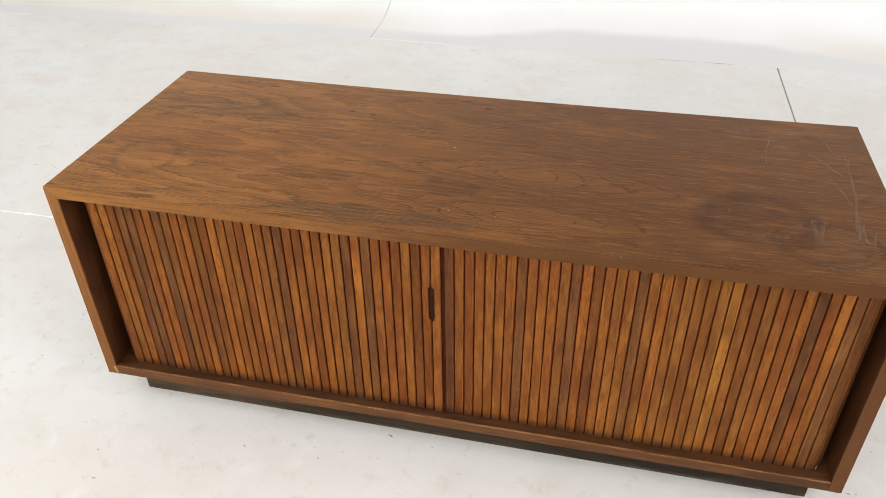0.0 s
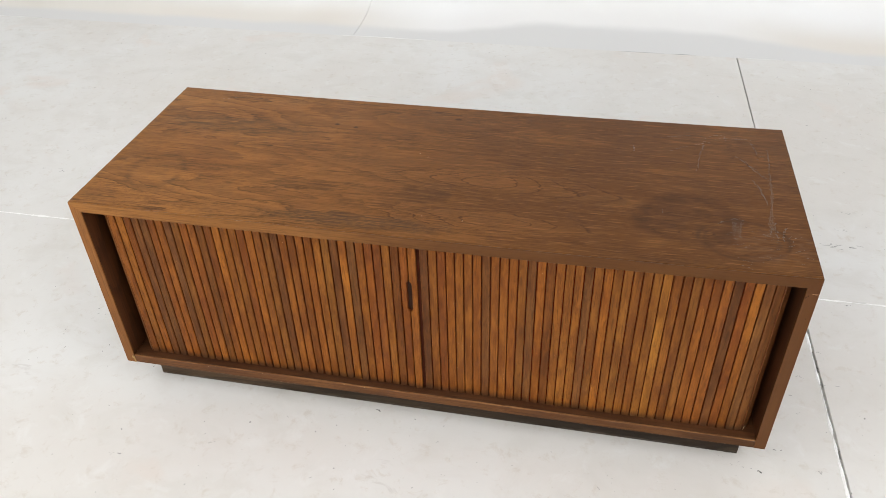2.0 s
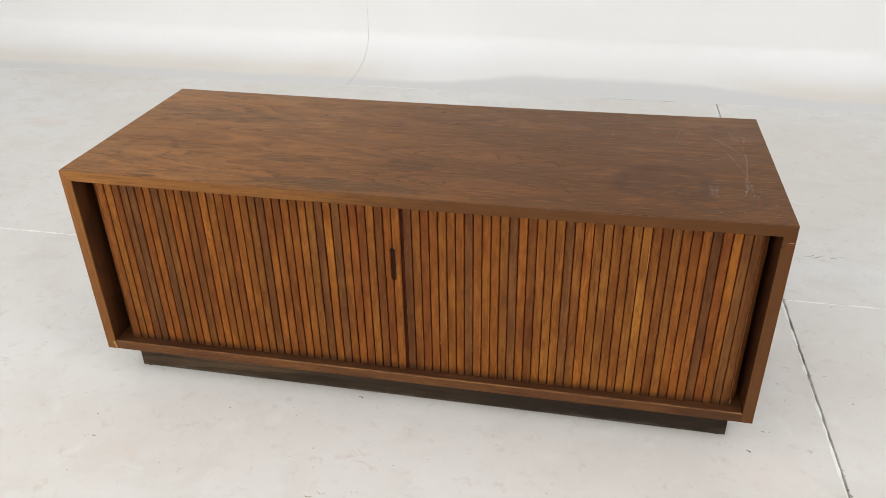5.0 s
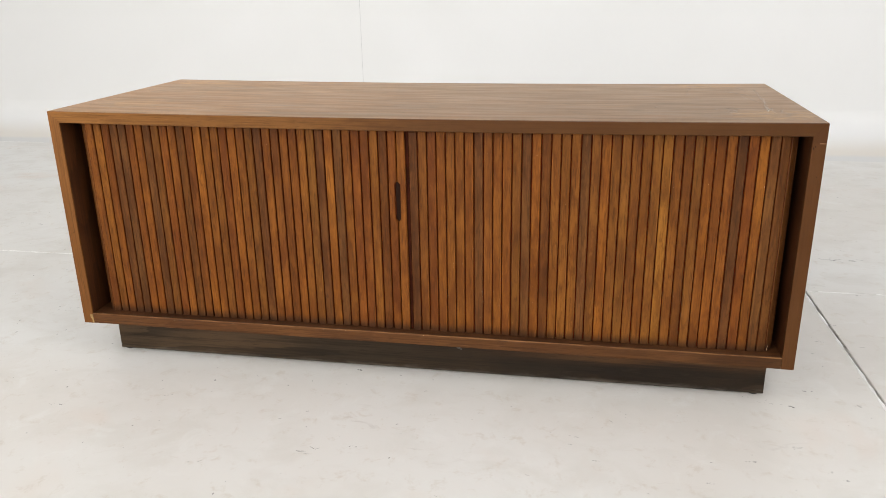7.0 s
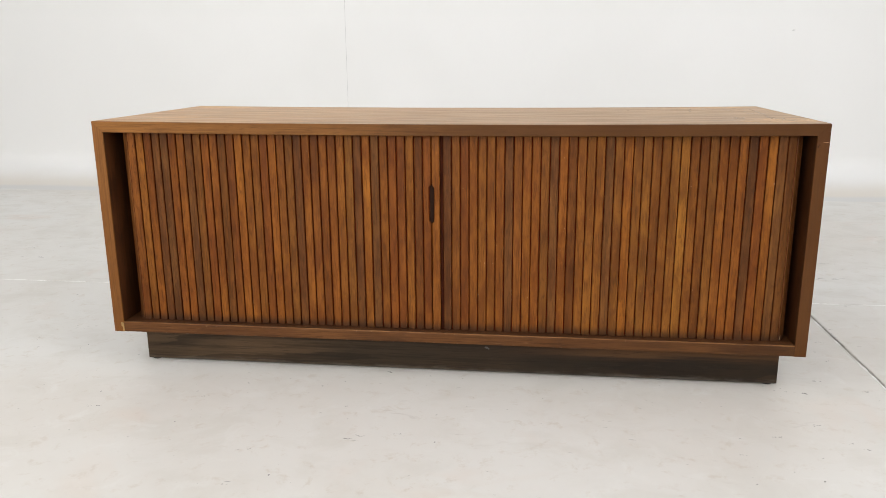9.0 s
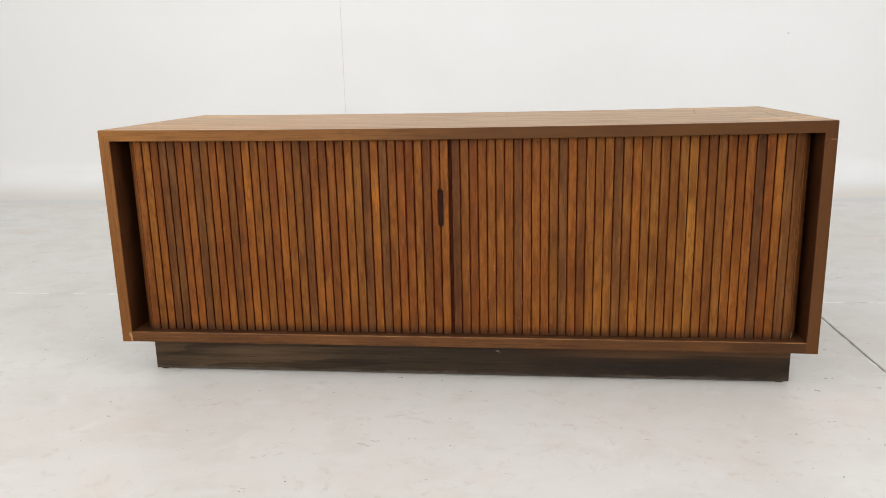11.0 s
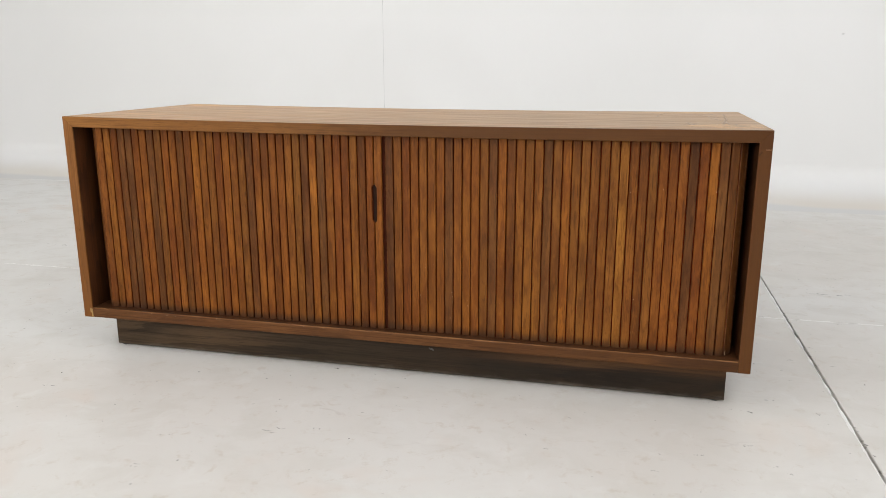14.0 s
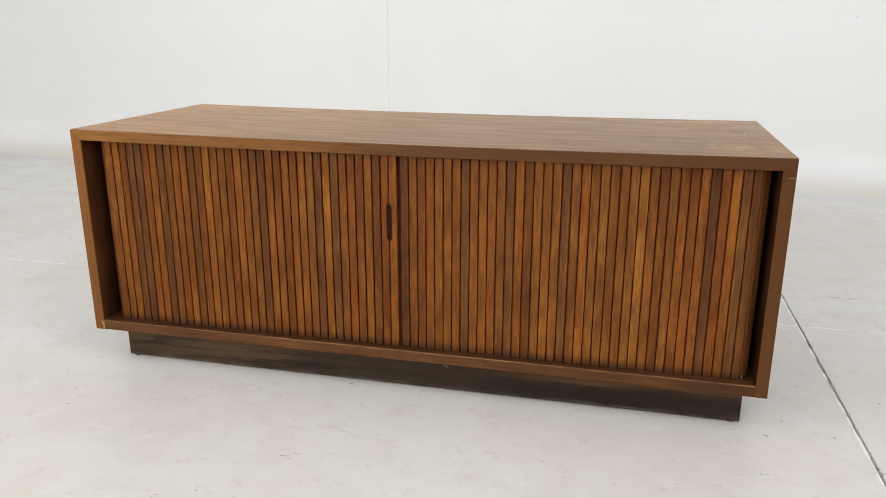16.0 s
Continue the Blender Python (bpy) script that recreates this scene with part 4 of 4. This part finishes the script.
BACK_SCRATCHES = (
    (0.584, 0.500, 0.565, 0.419, 0.002, 0.0022), (0.566, 0.424, 0.558, 0.350, 0.001, 0.0016), (0.584, 0.500, 0.629, 0.522, 0.004, 0.0020),
    (0.630, 0.524, 0.631, 0.486, -0.003, 0.0018), (0.600, 0.500, 0.690, 0.506, 0.003, 0.0012), (0.481, 0.489, 0.556, 0.511, 0.002, 0.0013),
    (0.498, 0.425, 0.553, 0.462, 0.003, 0.0011), (0.553, 0.462, 0.622, 0.492, 0.003, 0.0010), (0.642, 0.427, 0.672, 0.384, 0.002, 0.0026),
    (0.664, 0.396, 0.702, 0.336, -0.003, 0.0024), (0.655, 0.405, 0.690, 0.352, 0.004, 0.0014), (0.670, 0.333, 0.694, 0.229, 0.003, 0.0020),
    (0.683, 0.494, 0.692, 0.417, 0.002, 0.0020), (0.690, 0.418, 0.704, 0.436, 0.0, 0.0016), (0.715, 0.466, 0.708, 0.350, 0.002, 0.0026),
    (0.709, 0.360, 0.696, 0.219, 0.003, 0.0030), (0.696, 0.225, 0.685, 0.128, 0.001, 0.0034), (0.413, 0.405, 0.418, 0.445, -0.006, 0.0011),
    (-0.64, 0.515, -0.60, 0.535, 0.0, 0.0014))
FRONT_SCRATCHES = (
    (0.616, 0.172, 0.618, 0.114, 0.002, 0.0034), (0.614, 0.170, 0.641, 0.172, 0.002, 0.0030), (0.638, 0.170, 0.627, 0.108, -0.004, 0.0032),
    (0.585, 0.144, 0.604, 0.167, 0.001, 0.0016), (0.685, 0.131, 0.701, 0.174, 0.001, 0.0022), (0.697, 0.113, 0.700, 0.173, 0.002, 0.0024),
    (0.706, 0.108, 0.718, 0.158, 0.002, 0.0024), (0.481, 0.172, 0.488, 0.192, 0.004, 0.0011), (0.668, 0.126, 0.690, 0.118, 0.0, 0.0018))
for mark in BACK_SCRATCHES + FRONT_SCRATCHES:
    bm = bmesh.new()
    scratch(bm, *mark)
    part("scratch", bm, SCRATCH, top_panel)
bm = bmesh.new()
for i in range(26):
    sx, sy, a = rng.uniform(0.60, 0.74), rng.uniform(0.02, 0.13), rng.uniform(-0.6, 0.9)
    scratch(bm, sx, sy, sx + 0.025 * math.cos(a), sy + 0.025 * math.sin(a), 0.001, 0.0006)
tagged(part("scuffing", bm, SCRATCH, top_panel, "fine pale scuffing in the finish"), kind="stuff")


def fleck(bm, x, y, z, size, seed, flat):
    """A chip of raw wood: lying on the top, or on an upright face."""
    ring = []
    for i in range(7):
        a = i / 7 * math.tau
        r = size * (0.6 + 0.7 * abs(noise.noise((seed * 2.7 + math.cos(a), math.sin(a), seed))))
        ring.append(bm.verts.new((x + r * math.cos(a) * (1.0 if flat else 0.38), y + (r * math.sin(a) if flat else 0.0), z + (0.0 if flat else r * math.sin(a)))))
    bm.faces.new(ring)


bm = bmesh.new()
for i, (fx, fz, size) in enumerate(((0.082, 0.268, 9), (0.091, 0.263, 14), (0.091, 0.255, 13), (0.109, 0.263, 12), (0.117, 0.274, 8), (0.131, 0.298, 10), (0.078, 0.192, 20), (0.095, 0.202, 13),
                                    (0.149, 0.204, 17), (0.150, 0.194, 13), (0.151, 0.183, 16), (0.184, 0.176, 14), (0.184, 0.189, 9), (0.145, 0.146, 11), (0.672, 0.443, 16), (-0.292, 0.50, 12))):
    fleck(bm, fx, FACE_Y - 0.0004, fz, size * 0.00011, i + 0.7, False)
for i in range(34):
    fleck(bm, rng.uniform(0.03, 0.62), FACE_Y - 0.0004, rng.uniform(0.13, 0.5), 0.0004 + 0.0010 * rng.random() ** 3, i * 1.9 + 90, False)
for i in range(14):
    fleck(bm, rng.uniform(-0.55, 0.6), -0.0004, LOW + PLY - 0.0012, 0.0006 + 0.0012 * rng.random() ** 2, i * 2.3 + 50, False)
for i, (fx, fy) in enumerate(((-0.002, 0.082), (0.083, 0.078), (-0.062, 0.33), (-0.04, 0.315))):
    fleck(bm, fx, fy, top_z(fx, fy) + 0.0004, 0.0016, i + 4.2, True)
for i in range(16):
    fx = rng.uniform(-0.72, 0.72)
    fleck(bm, fx, -0.0003, (HIGH - 0.0015 if i % 3 else LOW + PLY - 0.001) - rng.random() * 0.003, 0.0004 + 0.0008 * rng.random() ** 2, i * 1.3, False)
tagged(part("chipped_flecks", bm, PALE, credenza, "tiny pale chips along edges and slats"), kind="stuff")
bm = bmesh.new()
for fx, fz, size in ((0.7405, 0.520, 0.0034), (0.7435, 0.5235, 0.0028), (0.7525, 0.468, 0.0018), (-0.749, 0.30, 0.0016)):
    fleck(bm, fx, -0.0003, fz, size, fz * 7, False)
tagged(part("dents", bm, RECESS, credenza, "small dark dents in the front edge"), kind="stuff")
part("glue_line", block(0.7500, 0.7612, -0.0004, 0.002, 0.5283, 0.5295), PALE_GLUE, credenza, "pale glue line across the corner of the frame")
scratch_tip = prism([(0.7128, 0.1105), (0.7134, 0.1105), (0.7146, 0.121), (0.7141, 0.1205)], 1, FACE_Y + 0.003, FACE_Y + 0.004)
part("torn_canvas", scratch_tip, PALE, right_door, "torn pale canvas showing at the end of the door")
